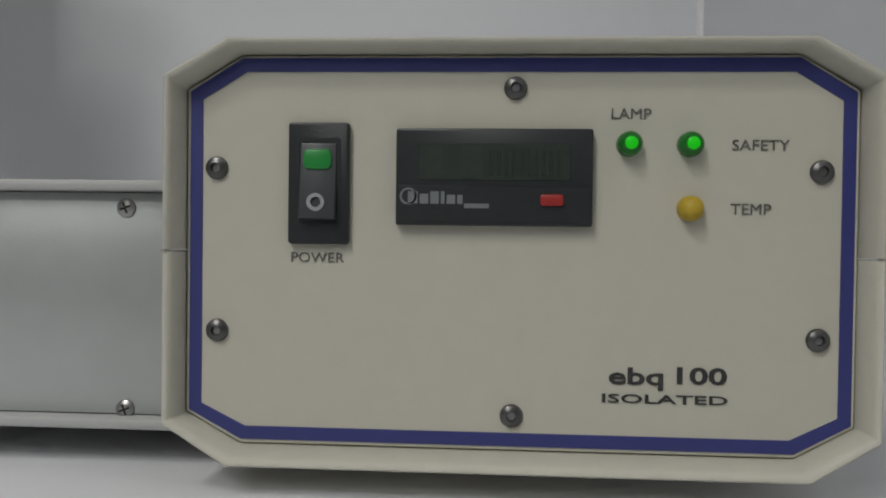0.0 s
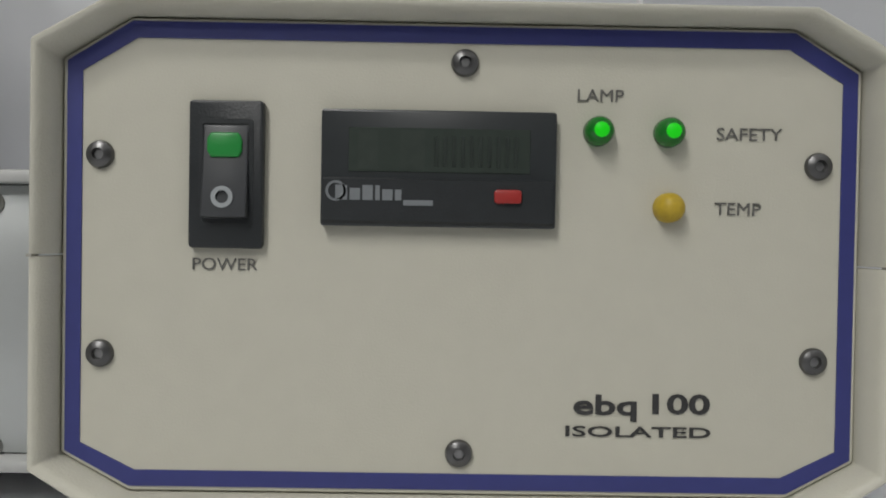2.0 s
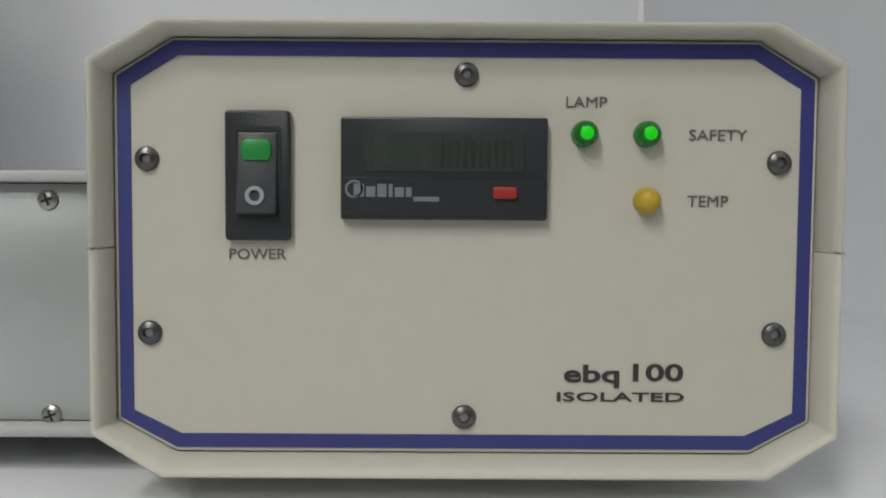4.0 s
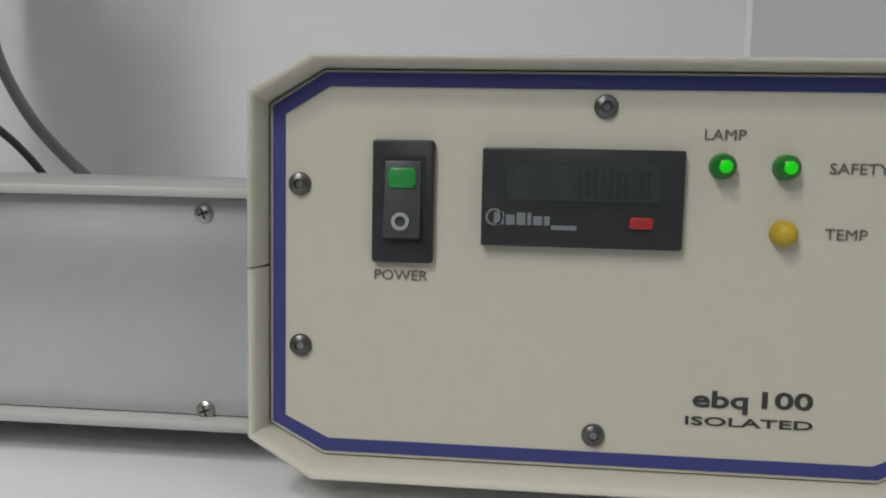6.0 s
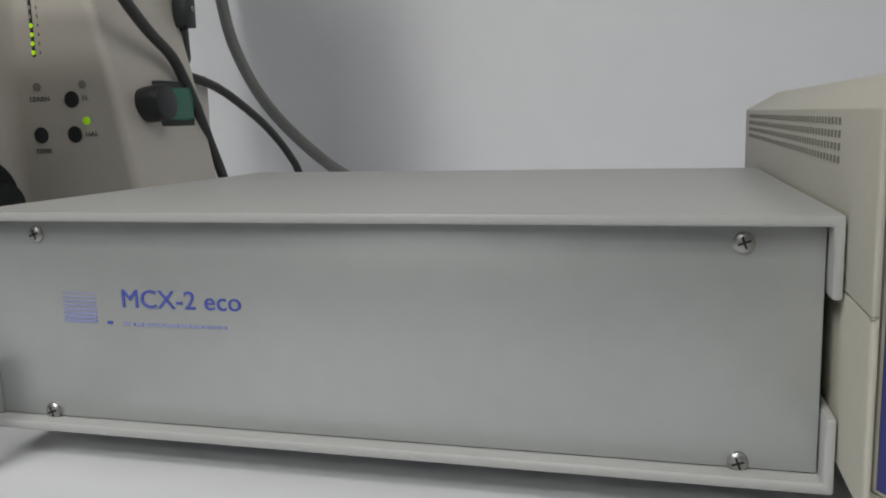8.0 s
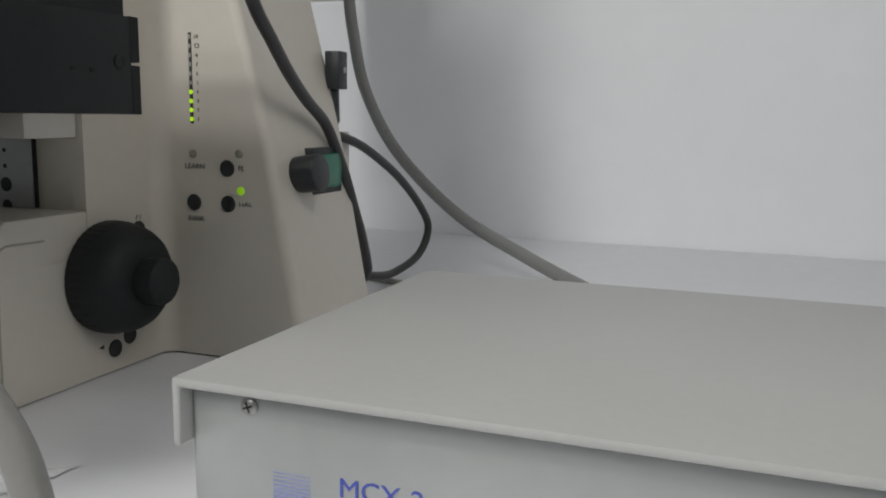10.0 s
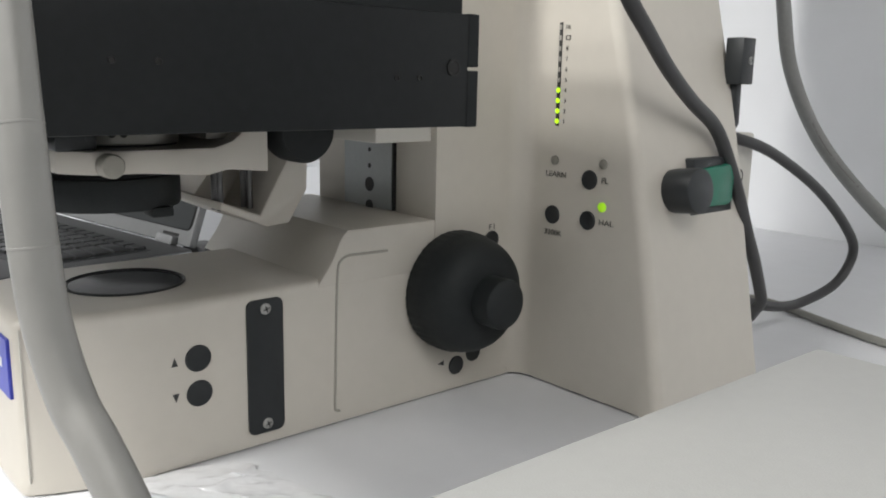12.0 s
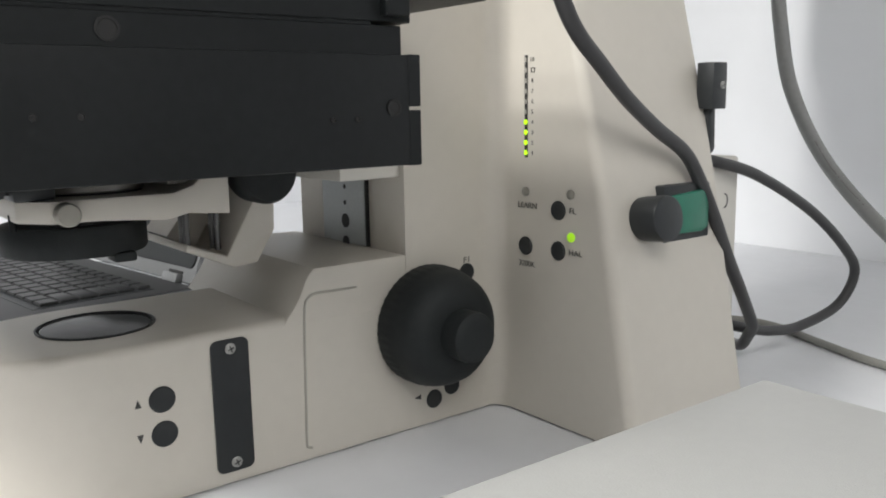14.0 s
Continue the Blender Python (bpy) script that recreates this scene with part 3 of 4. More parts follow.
part("print_mark", ring([(0.415 + 0.004 * math.cos(a), 0.115 + 0.005 * math.sin(a)) for a in (math.pi * (i / 8 - 0.5) for i in range(9))], [(0.415 + 0.003 * math.cos(a), 0.115 + 0.004 * math.sin(a)) for a in (math.pi * (i / 8 - 0.5) for i in range(9))], "x", -0.4891, -0.4888, closed=False), M["ink"], scope)

# plate in the column front
plate = part("guide_plate", rbox(-0.6230, -0.5768, 0.1990, 0.2018, 0.0996, 0.1475), M["zinc"], scope, "grey metal plate with holes")
part("edge_line", rbox(-0.5768, -0.5755, 0.1994, 0.2018, 0.0996, 0.1475), M["slot"], plate)
for z, r in ((0.1125, 0.0042), (0.1232, 0.0014), (0.1325, 0.0013)):
    part("hole", lathe([(r, 0), (r, 0.0003), (0, 0.0003)], (-0.5975, 0.1991, z), (0, -1, 0), 20), M["slot"], plate)
part("hole", lathe([(0.0035, 0), (0.0035, 0.0003), (0, 0.0003)], (-0.5975, 0.1990, 0.1000), (0, -1, 0), 20), M["slot"], plate)

# controls on the wing front
WF = 0.2664
strip = part("level_strip", rbox(-0.5165, -0.5146, WF - 0.0004, WF + 0.0004, 0.1490, 0.2040), M["ink"], wing, "row of small level lights")
for i in range(10):
    z = 0.1516 + 0.00555 * i
    if i < 4:
        part("level_light", lathe([(0.0015, 0), (0.0013, 0.0004), (0, 0.0006)], (-0.5156, WF - 0.0003, z), (0, -1, 0), 12), M["led_lime"], strip, "lit lime level light")
    else:
        part("level_light", rbox(-0.5160, -0.5147, WF - 0.0008, WF - 0.0003, z - 0.0013, z + 0.0012, 0.0001, 1), M["cell_off"], strip, "unlit pale level light")
    if i == 8:
        part("print_box", ring(rounded(-0.5120, -0.5090, z - 0.0012, z + 0.0012, 0.0002, 2), rounded(-0.5117, -0.5093, z - 0.0009, z + 0.0009, 0.0002, 2), "y", WF - 0.0002, WF + 0.0002), M["ink"], strip)
    else:
        lettering(str(i + 1), (-0.5108, WF - 0.0001, z), FRONT, 0.0028 if i == 9 else 0.0014 if i else 0.0006, 0.0022, M["ink_soft"], strip)


def push_button(at, direction, r, parent, name="push_button"):
    return part(name, lathe([(r, -0.0002), (r, 0.0004), (r * 0.92, 0.0009), (r * 0.8, 0.0007), (0, 0.0006)], at, direction, 28), M["black"], parent, "round black push button")


for x, z in ((-0.4908, 0.1217), (-0.4907, 0.0998), (-0.5160, 0.0997)):
    push_button((x, WF, z), (0, -1, 0), 0.0052, wing)
for x, z, lit in ((-0.5158, 0.1302, 0), (-0.4819, 0.1308, 0), (-0.4813, 0.1081, 1)):
    part("small_led", lathe([(0.0026, -0.0002), (0.0025, 0.0008), (0.0016, 0.0015), (0, 0.0018)], (x, WF, z), (0, -1, 0), 20), M["led_hal"] if lit else M["led_off"], wing, "lit lime light" if lit else "unlit grey light")
lettering("LEARN", (-0.5146, WF - 0.0001, 0.1226), FRONT, 0.0145, 0.0031, M["ink_soft"], wing)
lettering("3200K", (-0.5148, WF - 0.0001, 0.0897), FRONT, 0.0126, 0.0032, M["ink_soft"], wing)
lettering("FL", (-0.4803, WF - 0.0001, 0.1222), FRONT, 0.0046, 0.0030, M["ink_soft"], wing)
lettering("HAL", (-0.4780, WF - 0.0001, 0.1000), FRONT, 0.0094, 0.0029, M["ink_soft"], wing)
lean = math.degrees(math.atan2(0.0253, 0.10))
lettering("imaging", (-0.4882, 0.328, 0.2470), pose(0, 0, 0, 0, -lean, 0) @ SIDE, 0.024, 0.0066, M["ink"], wing)
for y, w in ((0.309, 0.003), (0.322, 0.006), (0.334, 0.006)):
    bb = rbox(-0.0002, 0.0002, y, y + w, 0, 0.008)
    bmesh.ops.transform(bb, matrix=Matrix.Translation((-0.4903, 0, 0.2535)) @ pose(0, 0, 0, 0, -lean, 0), verts=bb.verts)
    part("logo_bar", bb, M["ink"], wing)

# controls on the foot side
for y, z in ((0.0658, 0.0496), (0.0659, 0.0333)):
    push_button((SX, y, z), (1, 0, 0), 0.0061, foot)
for y, z, s in ((0.0550, 0.0498, 1), (0.0550, 0.0333, -1)):
    part("arrow_print", prism([(y - 0.0015, z - 0.002 * s), (y + 0.0015, z - 0.002 * s), (y, z + 0.002 * s)], "x", SX - 0.0001, SX + 0.0002), M["ink"], foot)
for y, z in ((0.2437, 0.0837), (0.2189, 0.0141), (0.2318, 0.0193)):
    push_button((SX, y, z), (1, 0, 0), 0.0054, foot)
lettering("F1", (SX + 0.0001, 0.2437, 0.0912), SIDE, 0.0042, 0.0031, M["ink_soft"], foot)
for y, z, s in ((0.2075, 0.0172, -1), (0.2440, 0.0225, 1)):
    part("arrow_print", prism([(y - 0.0022 * s, z - 0.0015), (y - 0.0022 * s, z + 0.0015), (y + 0.0022 * s, z)], "x", SX - 0.0001, SX + 0.0002), M["ink"], foot)
cover = part("cover_plate", prism(rounded(0.0893, 0.1082, 0.0062, 0.0716, 0.0035, 5), "x", SX - 0.0002, SX + 0.0011, 0.0004, 2), M["black"], foot, "black cover strip with two screws")
cross_screw((SX + 0.0010, 0.0989, 0.0670), (1, 0, 0), 0.0027, cover)
cross_screw((SX + 0.0010, 0.0989, 0.0108), (1, 0, 0), 0.0027, cover)
# the side cover's groove: a thin grey bead takes the place of its shading
part("groove_shade", sweep([(SX, 0.170, 0.0860), (SX, 0.155, 0.0862), (SX, 0.146, 0.0863), (SX, 0.1415, 0.0845), (SX, 0.1395, 0.0800), (SX, 0.1385, 0.060), (SX, 0.1378, 0.030), (SX, 0.1374, 0.0100), (SX, 0.1384, 0.0070), (SX, 0.1405, 0.0062)], 0.0007, 8, 6), M["vent"], foot, "groove round a side cover, its shade drawn as a grey line")

# focus drive
KY, KZ = 0.2145, 0.0592
prof = [(0.0320, 0.0), (0.0330, 0.001), (0.0332, 0.004), (0.0331, 0.0085), (0.0329, 0.0115), (0.0324, 0.0125), (0.0318, 0.0165), (0.0303, 0.0212), (0.0280, 0.0252), (0.0250, 0.0282), (0.0215, 0.0298), (0.0125, 0.0304)]
grip = lathe(prof, (SX, KY, KZ), (1, 0, 0), 176)
for v in grip.verts:
    if 0.0005 < v.co.x - SX < 0.0118:
        flute = 0.00022 * math.cos(44 * math.atan2(v.co.z - KZ, v.co.y - KY)) / 0.0325
        v.co.y, v.co.z = KY + (v.co.y - KY) * (1 + flute), KZ + (v.co.z - KZ) * (1 + flute)
knob = part("focus_knob", grip, M["rubber"], scope, "large black coaxial focus knob with a fluted grip")
part("fine_knob", lathe([(0.0130, 0.024), (0.0134, 0.0290), (0.0136, 0.0395), (0.0131, 0.0421), (0.0112, 0.0437), (0.0085, 0.0443), (0, 0.0445)], (SX, KY, KZ), (1, 0, 0), 40), M["rubber"], knob, "small black fine-focus knob")

# stage with its drive plates
stage = part("stage", rbox(-0.690, -0.4580, -0.060, 0.1470, 0.1540, 0.1980, 0.0006, 2), M["anod"], scope, "black anodised mechanical stage")
part("rail", rbox(-0.690, -0.4578, 0.1466, 0.1526, 0.1538, 0.1762, 0.0004, 1), M["anod"], stage)
part("rail", rbox(-0.690, -0.4578, 0.1466, 0.1526, 0.1776, 0.1982, 0.0004, 1), M["anod"], stage)
part("upper_plate", rbox(-0.690, -0.4583, -0.060, 0.1438, 0.1975, 0.2092, 0.0005, 1), M["anod"], stage)
part("upper_plate", rbox(-0.690, -0.4590, -0.060, 0.1300, 0.2088, 0.2110, 0.0003, 1), M["anod"], stage)
part("upper_plate", rbox(-0.690, -0.4583, -0.060, 0.1485, 0.2104, 0.2216, 0.0005, 1), M["anod"], stage)
part("top_plate", rbox(-0.700, -0.4575, -0.070, 0.1885, 0.2214, 0.2310, 0.0008, 2), M["anod"], stage)
part("end_block", rbox(-0.690, -0.4540, -0.075, -0.0335, 0.1500, 0.2210, 0.002, 2), M["anod"], stage)
part("side_foot", rbox(-0.470, -0.4535, 0.134, 0.1452, 0.2125, 0.2212, 0.0006, 1), M["anod"], stage)
for y, z, r in ((0.1392, 0.1772, 0.0034), (0.122, 0.1728, 0.0012), (0.111, 0.1728, 0.0012), (0.0300, 0.2035, 0.0040), (0.020, 0.1760, 0.0012), (0.006, 0.1760, 0.0012)):
    part("bore", lathe([(r, -0.0002), (r, 0.0004), (r * 0.8, 0.0005), (r * 0.7, 0.0001), (0, 0.0)], (-0.4580, y, z), (1, 0, 0), 20), M["slot"], stage)
carrier = part("stage_carrier", rbox(-0.620, -0.5450, 0.165, 0.2016, 0.1405, 0.1541, 0.001), M["cream2"], scope, "pale stage carrier under the stage")

# condenser below the stage
ARM_SIDE = [(0.0175, 0.1318), (0.0175, 0.1412), (0.0810, 0.1410), (0.0900, 0.1438), (0.0965, 0.1490), (0.0965, 0.1535), (0.1075, 0.1535), (0.1075, 0.1292), (0.0880, 0.1312), (0.0780, 0.1290), (0.0500, 0.1312)]
b = prism(ARM_SIDE, "x", -0.636, -0.550)
bmesh.ops.bevel(b, geom=[e for e in b.edges if all(v.co.y < 0.018 for v in e.verts) and abs(e.verts[0].co.x - e.verts[1].co.x) < 1e-5], offset=0.011, segments=1, affect="EDGES")
cond = part("condenser_arm", bevel_all(b, 0.0008, 2, 40), M["cream"], scope, "pale condenser arm with a chamfered tip")
part("shadow_gap", lathe([(0.0258, 0.0), (0.0258, 0.0010)], (AX, 0.0535, 0.1411), (0, 0, 1), 48), M["slot"], cond)
cup = part("ring_mount", lathe([(0.0262, 0.0), (0.0268, 0.0006), (0.0268, 0.0088), (0.0262, 0.0096)], (AX, 0.0535, 0.1420), (0, 0, 1), 56), M["ring_metal"], cond, "satin warm-grey centring ring")
for a in (14, 24):
    d = Vector((math.cos(radians(a)), -math.sin(radians(a)), 0))
    part("bore", lathe([(0.0017, 0.0), (0.0017, 0.0003), (0, 0.0003)], Vector((AX, 0.0535, 0.1470)) + d * 0.0267, d, 16), M["slot"], cup)
part("carrier_web", rbox(-0.622, -0.560, 0.0820, 0.0960, 0.1440, 0.1541, 0.0006), M["ring_metal"], cond)
part("clamp_screw", lathe([(0.0045, 0), (0.0050, 0.001), (0.0050, 0.007), (0.0044, 0.0078), (0, 0.0080)], (-0.551, 0.0345, 0.1355), (1, 0, 0), 28), M["vent"], cond, "dull grey clamping screw")
part("pin", lathe([(0.0022, 0), (0.0024, 0.002), (0.0020, 0.010), (0, 0.0105)], (-0.566, 0.030, 0.1460), (1, 0, 0), 16), M["black"], cond)
part("lever", lathe([(0.002, 0), (0.002, 0.004), (0.0034, 0.0045), (0.0036, 0.012), (0, 0.013)], (-0.566, 0.0190, 0.1455), (0, -1, 0), 16), M["black"], cond)
part("clamp_block", rbox(-0.582, -0.556, 0.0165, 0.0330, 0.1410, 0.1490, 0.0012), M["black"], cond)
part("condenser_disc", lathe([(0.027, 0.0), (0.0315, 0.0005), (0.0322, 0.002), (0.0322, 0.0125), (0.0312, 0.0140), (0.026, 0.0145), (0.026, 0.024)], (AX, 0.0475, 0.1135), (0, 0, 1), 56), M["rubber"], cond, "black condenser turret disc")
part("disc_tab", rbox(-0.572, -0.560, 0.056, 0.066, 0.1105, 0.1150, 0.001), M["rubber"], cond)
for x, y in ((-0.574, 0.0185), (-0.582, 0.0205)):
    part("post", lathe([(0.0016, 0), (0.0016, 0.0075)], (x, y, 0.1270), (0, 0, 1), 12), M["anod"], cond)
part("bracket", bevel_all(prism([(0.0905, 0.1105), (0.0915, 0.1140), (0.1115, 0.1060), (0.1270, 0.1330), (0.1285, 0.1535), (0.1390, 0.1535), (0.1378, 0.1170), (0.1275, 0.1010), (0.1150, 0.1000)], "x", -0.640, -0.566), 0.001, 2, 40), M["cream"], cond, "pale angled focusing bracket")
part("bracket_web", prism([(0.1105, 0.1060), (0.1280, 0.1335), (0.1280, 0.1535), (0.1110, 0.1535), (0.1100, 0.1310), (0.0960, 0.1130)], "x", -0.640, -0.606), M["cream"], cond)
for y in (0.0950, 0.1105):
    for dx in (0.0, 0.006):
        part("guide_rod", lathe([(0.0016, 0), (0.0016, 0.026)], (-0.575 - dx, y, 0.1085), (0, 0, 1), 14), M["dark_steel"], cond, "dark steel guide rod")
part("stage_drive_knob", lathe([(0.010, 0), (0.0150, 0.001), (0.0155, 0.003), (0.0155, 0.016), (0.0140, 0.019), (0, 0.0195)], (-0.566, 0.1275, 0.1475), (1, 0, 0), 36), M["rubber"], scope, "black knob under the stage")

# fittings on the wing's back edge
holder = part("tool_holder", rbox(-0.4725, -0.4612, 0.3585, 0.3715, 0.1735, 0.1995, 0.0008), M["black"], scope, "black plastic holder clipped to the housing")
part("stem", prism([(-0.4785, 0.1870), (-0.4700, 0.1870), (-0.4660, 0.1740), (-0.4655, 0.1510), (-0.4670, 0.1480), (-0.4705, 0.1480)], "y", 0.3625, 0.3685, 0.001), M["black"], holder)
cross_screw((-0.4612, 0.3670, 0.1868), (1, 0, 0), 0.0022, holder)
KNOB_Y, KNOB_Z = 0.2962, 0.1173
slider = part("slider_mount", rbox(-0.4720, -0.4550, 0.3090, 0.3500, 0.1030, 0.1338, 0.001), M["black"], scope, "black slider mount on the housing side")
part("green_slider", prism([(0.309, 0.1075), (0.309, 0.1280), (0.341, 0.1300), (0.346, 0.1270), (0.346, 0.1090), (0.341, 0.1070)], "x", -0.4600, -0.4525, 0.0012), M["green"], slider, "green plastic slider")
part("slider_knob", lathe([(0.0114, 0.0), (0.0118, 0.004), (0.0120, 0.0160), (0.0115, 0.0173), (0.0105, 0.0177), (0, 0.0179)], (-0.4590, KNOB_Y, KNOB_Z), (0.98, 0.0, 0.11), 40), M["black"], slider, "black cylindrical slider knob")

# lamp housing behind the column
lamp_house = part("lamp_housing", rbox(-0.710, -0.5985, 0.40, 0.745, 0.2905, 0.60, 0.002), M["cream2"], scope, "white lamp housing behind the column")
for i in range(9):
    y = 0.43 + 0.022 * i
    part("vent_slot", rbox(-0.690, -0.612, y, y + 0.008, 0.2901, 0.2907), M["zinc"], lamp_house)

# ---- cables ----
def cable(name, pts, r, material, label, steps=10):
    return solo(name, sweep(pts, r, 16, steps), material, label, "cable")


cable("power_cable", [(-0.552, 0.215, 0.4), (-0.51, 0.195, 0.385), (-0.47, 0.186, 0.34), (-0.45, 0.193, 0.285), (-0.442, 0.205, 0.248), (-0.441, 0.216, 0.2235), (-0.441, 0.226, 0.209), (-0.4435, 0.2436, 0.1963), (-0.4484, 0.2698, 0.1796), (-0.4535, 0.2996, 0.1643), (-0.4560, 0.327, 0.1508), (-0.4555, 0.341, 0.1343), (-0.4545, 0.3545, 0.1122), (-0.4555, 0.3700, 0.0883), (-0.4590, 0.389, 0.0669), (-0.468, 0.417, 0.0415), (-0.4725, 0.427, 0.0325), (-0.480, 0.435, 0.0245), (-0.494, 0.449, 0.012), (-0.52, 0.475, 0.0040)], 0.0038, M["cable_black"], "thick black cable hanging over the microscope housing")
cable("loop_cable", [(-0.500, 0.392, 0.1430), (-0.4864, 0.401, 0.1406), (-0.4800, 0.438, 0.1300), (-0.4750, 0.496, 0.1030), (-0.4730, 0.543, 0.0720), (-0.4735, 0.562, 0.0500), (-0.4780, 0.548, 0.0270), (-0.4850, 0.508, 0.0165), (-0.4850, 0.470, 0.0200), (-0.4860, 0.445, 0.0260), (-0.4920, 0.430, 0.0300)], 0.0036, M["cable_black"], "black cable looped beside the microscope")
lamp_cable = cable("lamp_cable", [(-0.6172, 0.6773, 0.3332), (-0.6077, 0.6635, 0.2856), (-0.5986, 0.6561, 0.2435), (-0.5864, 0.6607, 0.1832), (-0.5544, 0.6739, 0.1173), (-0.4763, 0.6534, 0.055), (-0.3803, 0.5868, 0.0244), (-0.316, 0.54, 0.0085), (-0.301, 0.51, 0.0095), (-0.268, 0.496, 0.0065), (-0.246, 0.47, 0.006), (-0.236, 0.425, 0.006), (-0.232, 0.34, 0.007), (-0.231, 0.265, 0.03), (-0.231, 0.2215, 0.058)], 0.0064, M["cable_grey"], "thick grey cable from the lamp housing to the bench")
cable("thin_cable", [(-0.575, 0.525, 0.003), (-0.548, 0.541, 0.003), (-0.52, 0.541, 0.003), (-0.478, 0.524, 0.003), (-0.437, 0.508, 0.003), (-0.4, 0.5, 0.003), (-0.365, 0.5, 0.003), (-0.335, 0.505, 0.003), (-0.31, 0.511, 0.003), (-0.286, 0.5075, 0.003), (-0.262, 0.485, 0.003), (-0.254, 0.44, 0.003), (-0.255, 0.36, 0.003), (-0.262, 0.24, 0.003)], 0.0029, M["cable_thin"], "thin warm-grey cable lying on the bench")
marks = spline([(-0.5864, 0.6607, 0.1832), (-0.5544, 0.6739, 0.1173), (-0.4763, 0.6534, 0.055)], 40)
ORIGIN["lamp_cable"] = Vector((0, 0, 0))
random.seed(9)
for i in range(26, 62):
    if random.random() < 0.75:
        d = (marks[i + 1] - marks[i]).normalized()
        out = (Vector((0.45, -0.85, 0.3)) - d * d.dot(Vector((0.45, -0.85, 0.3)))).normalized()
        bb = rbox(-0.0006, 0.0006, -0.0001, 0.0001, -0.0005, 0.0005)
        turn = Matrix((d, out, d.cross(out))).transposed().to_4x4()
        bmesh.ops.transform(bb, matrix=Matrix.Translation(marks[i] + out * 0.0064) @ turn, verts=bb.verts)
        part("print_bar", bb, M["ink_soft"], lamp_cable)

TUBE = [(-0.4600, -0.052, 0.262), (-0.430, -0.048, 0.262), (-0.408, -0.0400, 0.240), (-0.394, -0.0385, 0.2120), (-0.3864, -0.0390, 0.1856), (-0.3786, -0.0402, 0.1618), (-0.3750, -0.0401, 0.1388), (-0.3735, -0.0390, 0.1230), (-0.3688, -0.0368, 0.1088), (-0.3620, -0.0348, 0.1010), (-0.3530, -0.0318, 0.0880), (-0.3450, -0.0285, 0.0690), (-0.3420, -0.0270, 0.0420), (-0.3440, -0.0320, 0.0180), (-0.3500, -0.0520, 0.0070), (-0.360, -0.0900, 0.0052), (-0.380, -0.18, 0.0052)]
tube = solo("silicone_tube", sweep(TUBE, 0.0047, 18, 12), M["hose"], "milky silicone tube hanging from the stage", "tube")
ORIGIN[tube.name] = Vector((0, 0, 0))
for at, d in (((-0.3786, -0.0402, 0.1618), (-0.24, 0.0, 1)), ((-0.3750, -0.0401, 0.1388), (-0.11, -0.02, 1))):
    part("joint", lathe([(0.0046, 0), (0.0048, 0.0002), (0.0048, 0.0006), (0.0046, 0.0008)], at, d, 20), M["hose"], tube)
part("sleeve", sweep(TUBE[:4] + [(-0.3905, -0.0387, 0.2000)], 0.0053, 18, 10), M["rubber"], tube, "black rubber sleeve on the upper end")

# ---- laptop beyond the microscope ----
laptop = thing("laptop", (-1.03, 0.09, 0), "open grey laptop with a dark keyboard", "laptop")
LT = pose(-0.872, 0.212, 0, 0, 0, 8)


def lap(bm):
    bmesh.ops.transform(bm, matrix=LT, verts=bm.verts)
    return bm


W, D, H = 0.335, 0.235, 0.027
deck = part("deck", lap(rbox(-W, 0, -D, 0, 0.004, H, 0.003)), M["laptop"], laptop, "grey keyboard deck")
part("edge_trim", lap(rbox(-W - 0.0005, 0.0005, -D - 0.0005, -0.002, H - 0.006, H - 0.002, 0.0005, 1)), M["silver"], laptop)
part("key_well", lap(rbox(-W + 0.018, -0.018, -0.130, -0.030, H - 0.001, H + 0.0004)), M["black"], deck)
part("touchpad", lap(rbox(-W / 2 - 0.045, -W / 2 + 0.045, -0.215, -0.150, H - 0.001, H + 0.0005, 0.0004, 1)), M["key"], deck)
part("touchpad_button", lap(rbox(-W / 2 - 0.045, -W / 2 + 0.045, -0.148, -0.136, H - 0.001, H + 0.001, 0.0004, 1)), M["key"], deck)
CAPS = {}
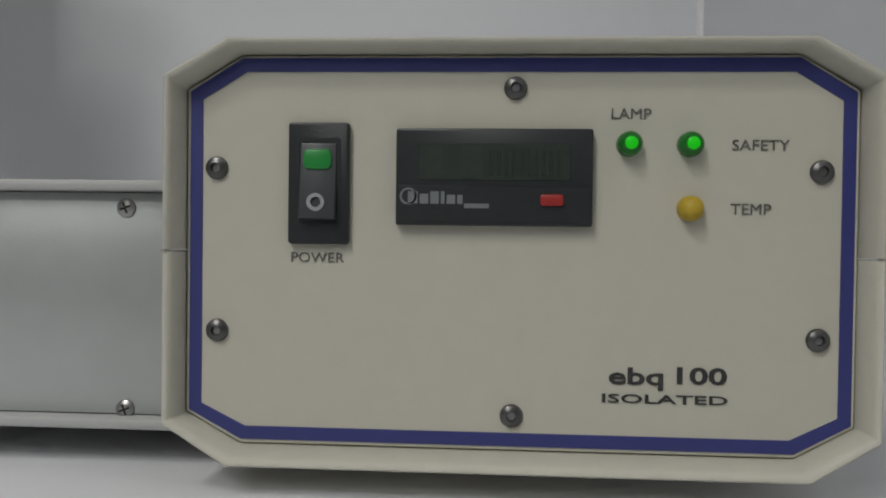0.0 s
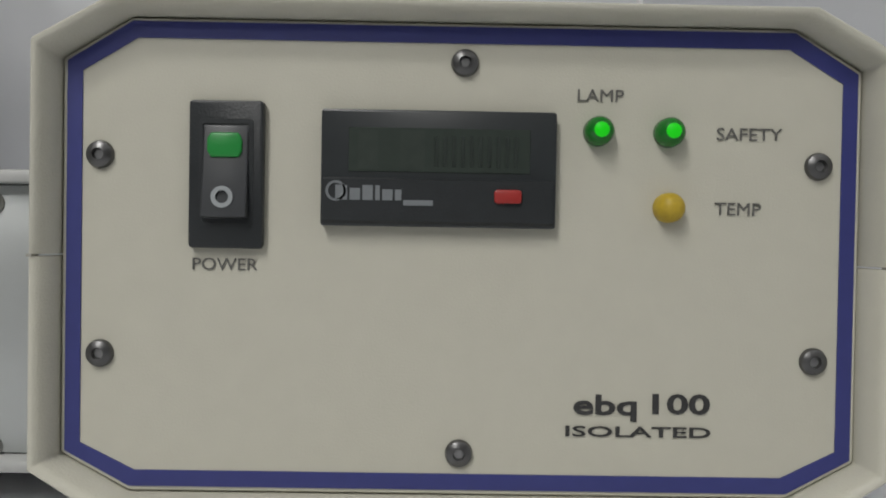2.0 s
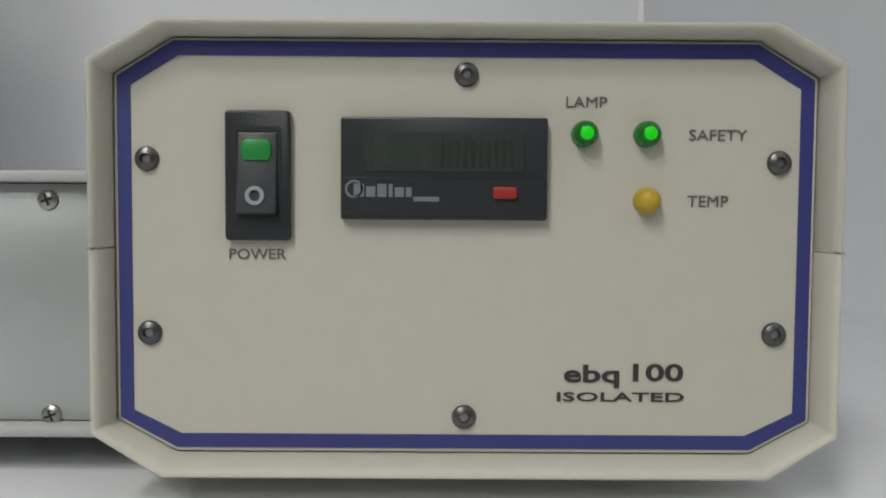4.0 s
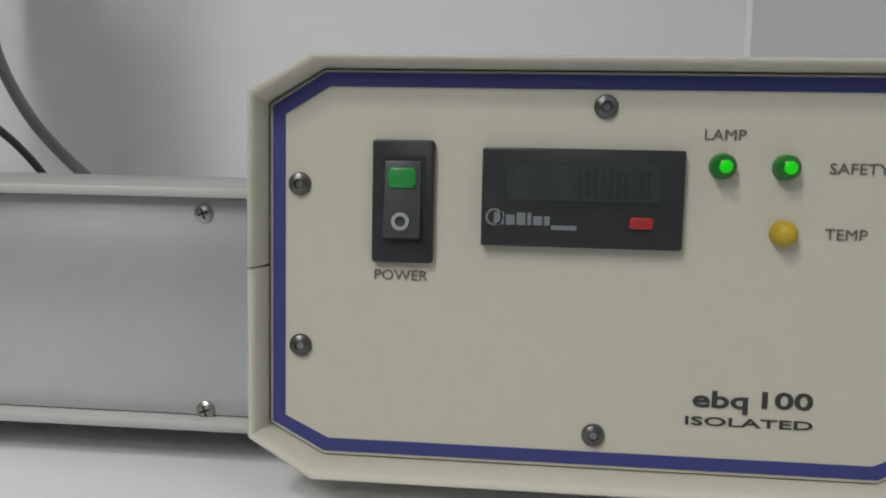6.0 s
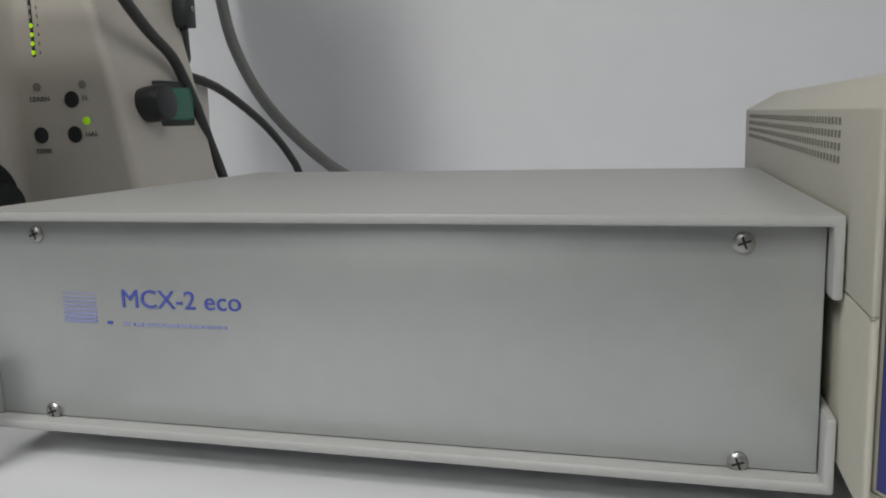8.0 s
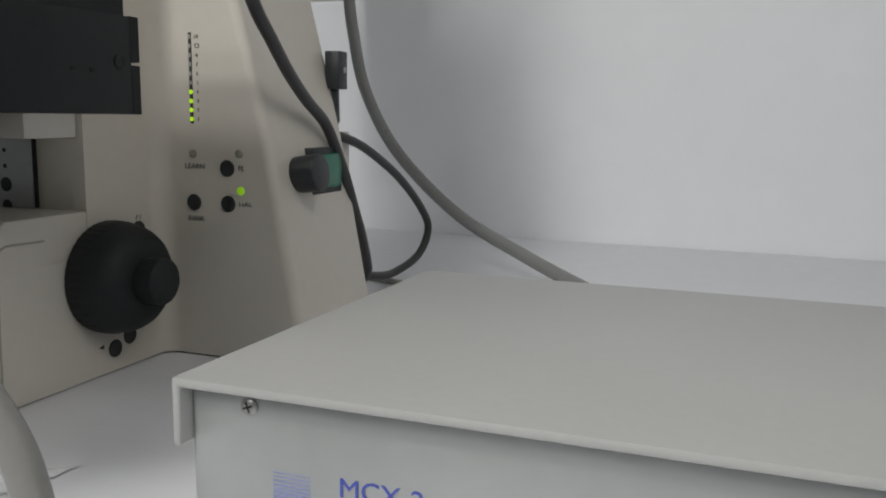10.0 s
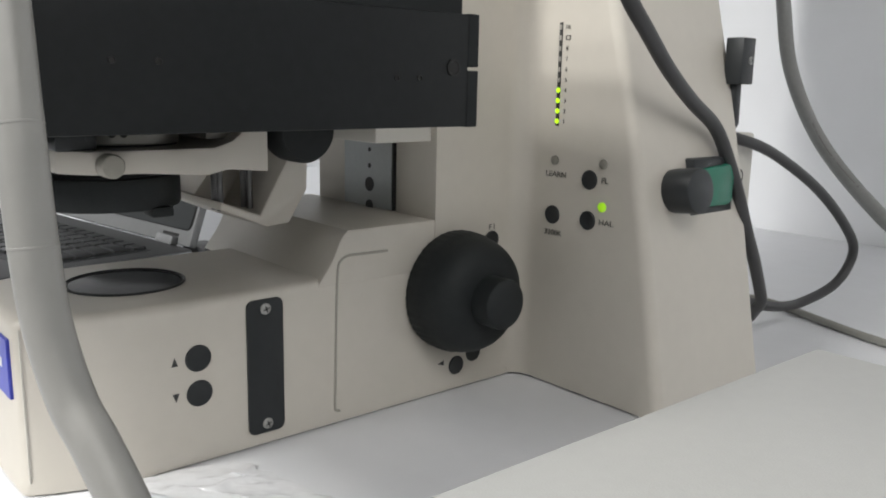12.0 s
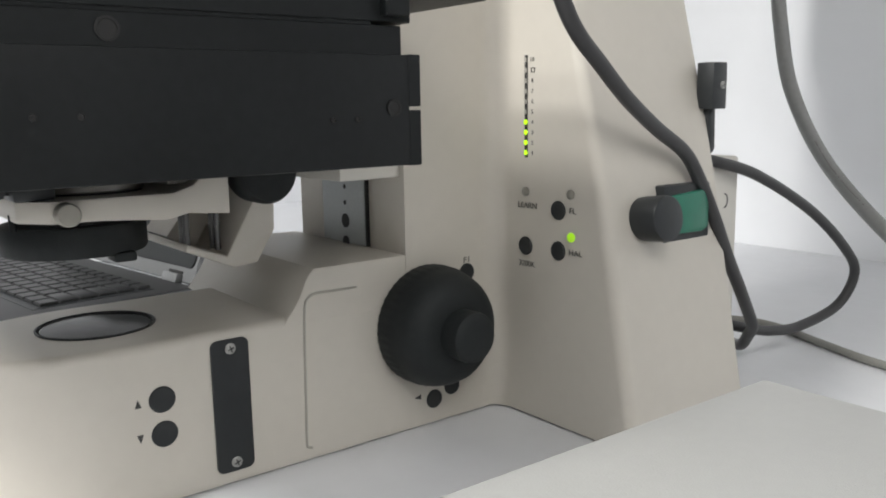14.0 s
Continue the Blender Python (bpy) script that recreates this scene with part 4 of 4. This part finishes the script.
for row in range(6):
    y = -0.036 - 0.0158 * row
    widths = [0.0172] * 16 if row < 1 else ([0.0185] * 13 + [0.034] if row < 5 else [0.020, 0.019, 0.019, 0.095, 0.019, 0.019, 0.019, 0.019, 0.019, 0.0175])
    x = -0.022
    for w in widths[::-1]:
        key = (round(w, 4), row == 0)
        if key not in CAPS:
            h = 0.011 if row == 0 else 0.0142
            b = loft([[(sx * (w - 0.0022) / 2 * k, sy * h / 2 * k - 0.0, z) for sx, sy in ((-1, -1), (1, -1), (1, 1), (-1, 1))] for k, z in ((1, 0), (0.97, 0.0016), (0.88, 0.0024))])
            bmesh.ops.transform(b, matrix=LT.to_3x3().to_4x4(), verts=b.verts)
            CAPS[key] = finish("key", b, M["key"])
        shared_part("key", CAPS[key], deck, LT @ Vector((x - w / 2, y, H + 0.0006)))
        x -= w + 0.0004
        if x < -W + 0.02:
            break
TILT_LID = pose(0, 0, H - 0.002, -20)


def lid(bm):
    bmesh.ops.transform(bm, matrix=LT @ TILT_LID, verts=bm.verts)
    return bm


RX = -0.008
cap = part("lid", lid(rbox(-W, RX, 0.0, 0.008, 0.002, 0.235, 0.002)), M["lid_frame"], laptop, "grey lid, tilted back")
part("screen", lid(prism(rounded(-W + 0.007, RX - 0.004, 0.0165, 0.228, 0.006), "y", -0.0012, 0.0008)), M["screen"], cap, "dark matt screen")
part("screen_gap", lid(prism(rounded(-W + 0.006, RX - 0.003, 0.0155, 0.229, 0.007), "y", -0.0005, 0.0004)), M["slot"], cap)
for x in (-0.040, -W + 0.045):
    part("hinge", lid(rbox(x - 0.013, x + 0.013, -0.0065, 0.001, 0.000, 0.0085, 0.0015)), M["lid_frame"], laptop)
    part("hinge_slot", lid(rbox(x - 0.012, x + 0.012, -0.0008, 0.0004, 0.0087, 0.0115)), M["slot"], cap)
part("rear_block", lap(rbox(-0.034, 0.002, 0.010, 0.034, 0.0, 0.026, 0.002)), M["laptop"], laptop, "dark grey block behind the hinge")

# ---- crumpled film on the bench ----
b = bmesh.new()
bmesh.ops.create_grid(b, x_segments=26, y_segments=16, size=0.5)
for v in b.verts:
    x, y = v.co.x, v.co.y
    edge = min(1.0, 4 * (0.5 - max(abs(x), abs(y))))
    v.co = Vector((-0.500 + 0.075 * x + 0.012 * y + 0.006 * noise.noise((y * 7, x * 3, 1)), 0.066 + 0.045 * y + 0.02 * x + 0.006 * noise.noise((x * 8, 2, y)), 0.0010 + 0.0027 * abs(noise.noise((x * 9 + 3, y * 4, 0))) * (0.25 + edge)))
solo("plastic_film", b, M["film"], "crumpled clear plastic film on the bench", "film", kind="stuff")
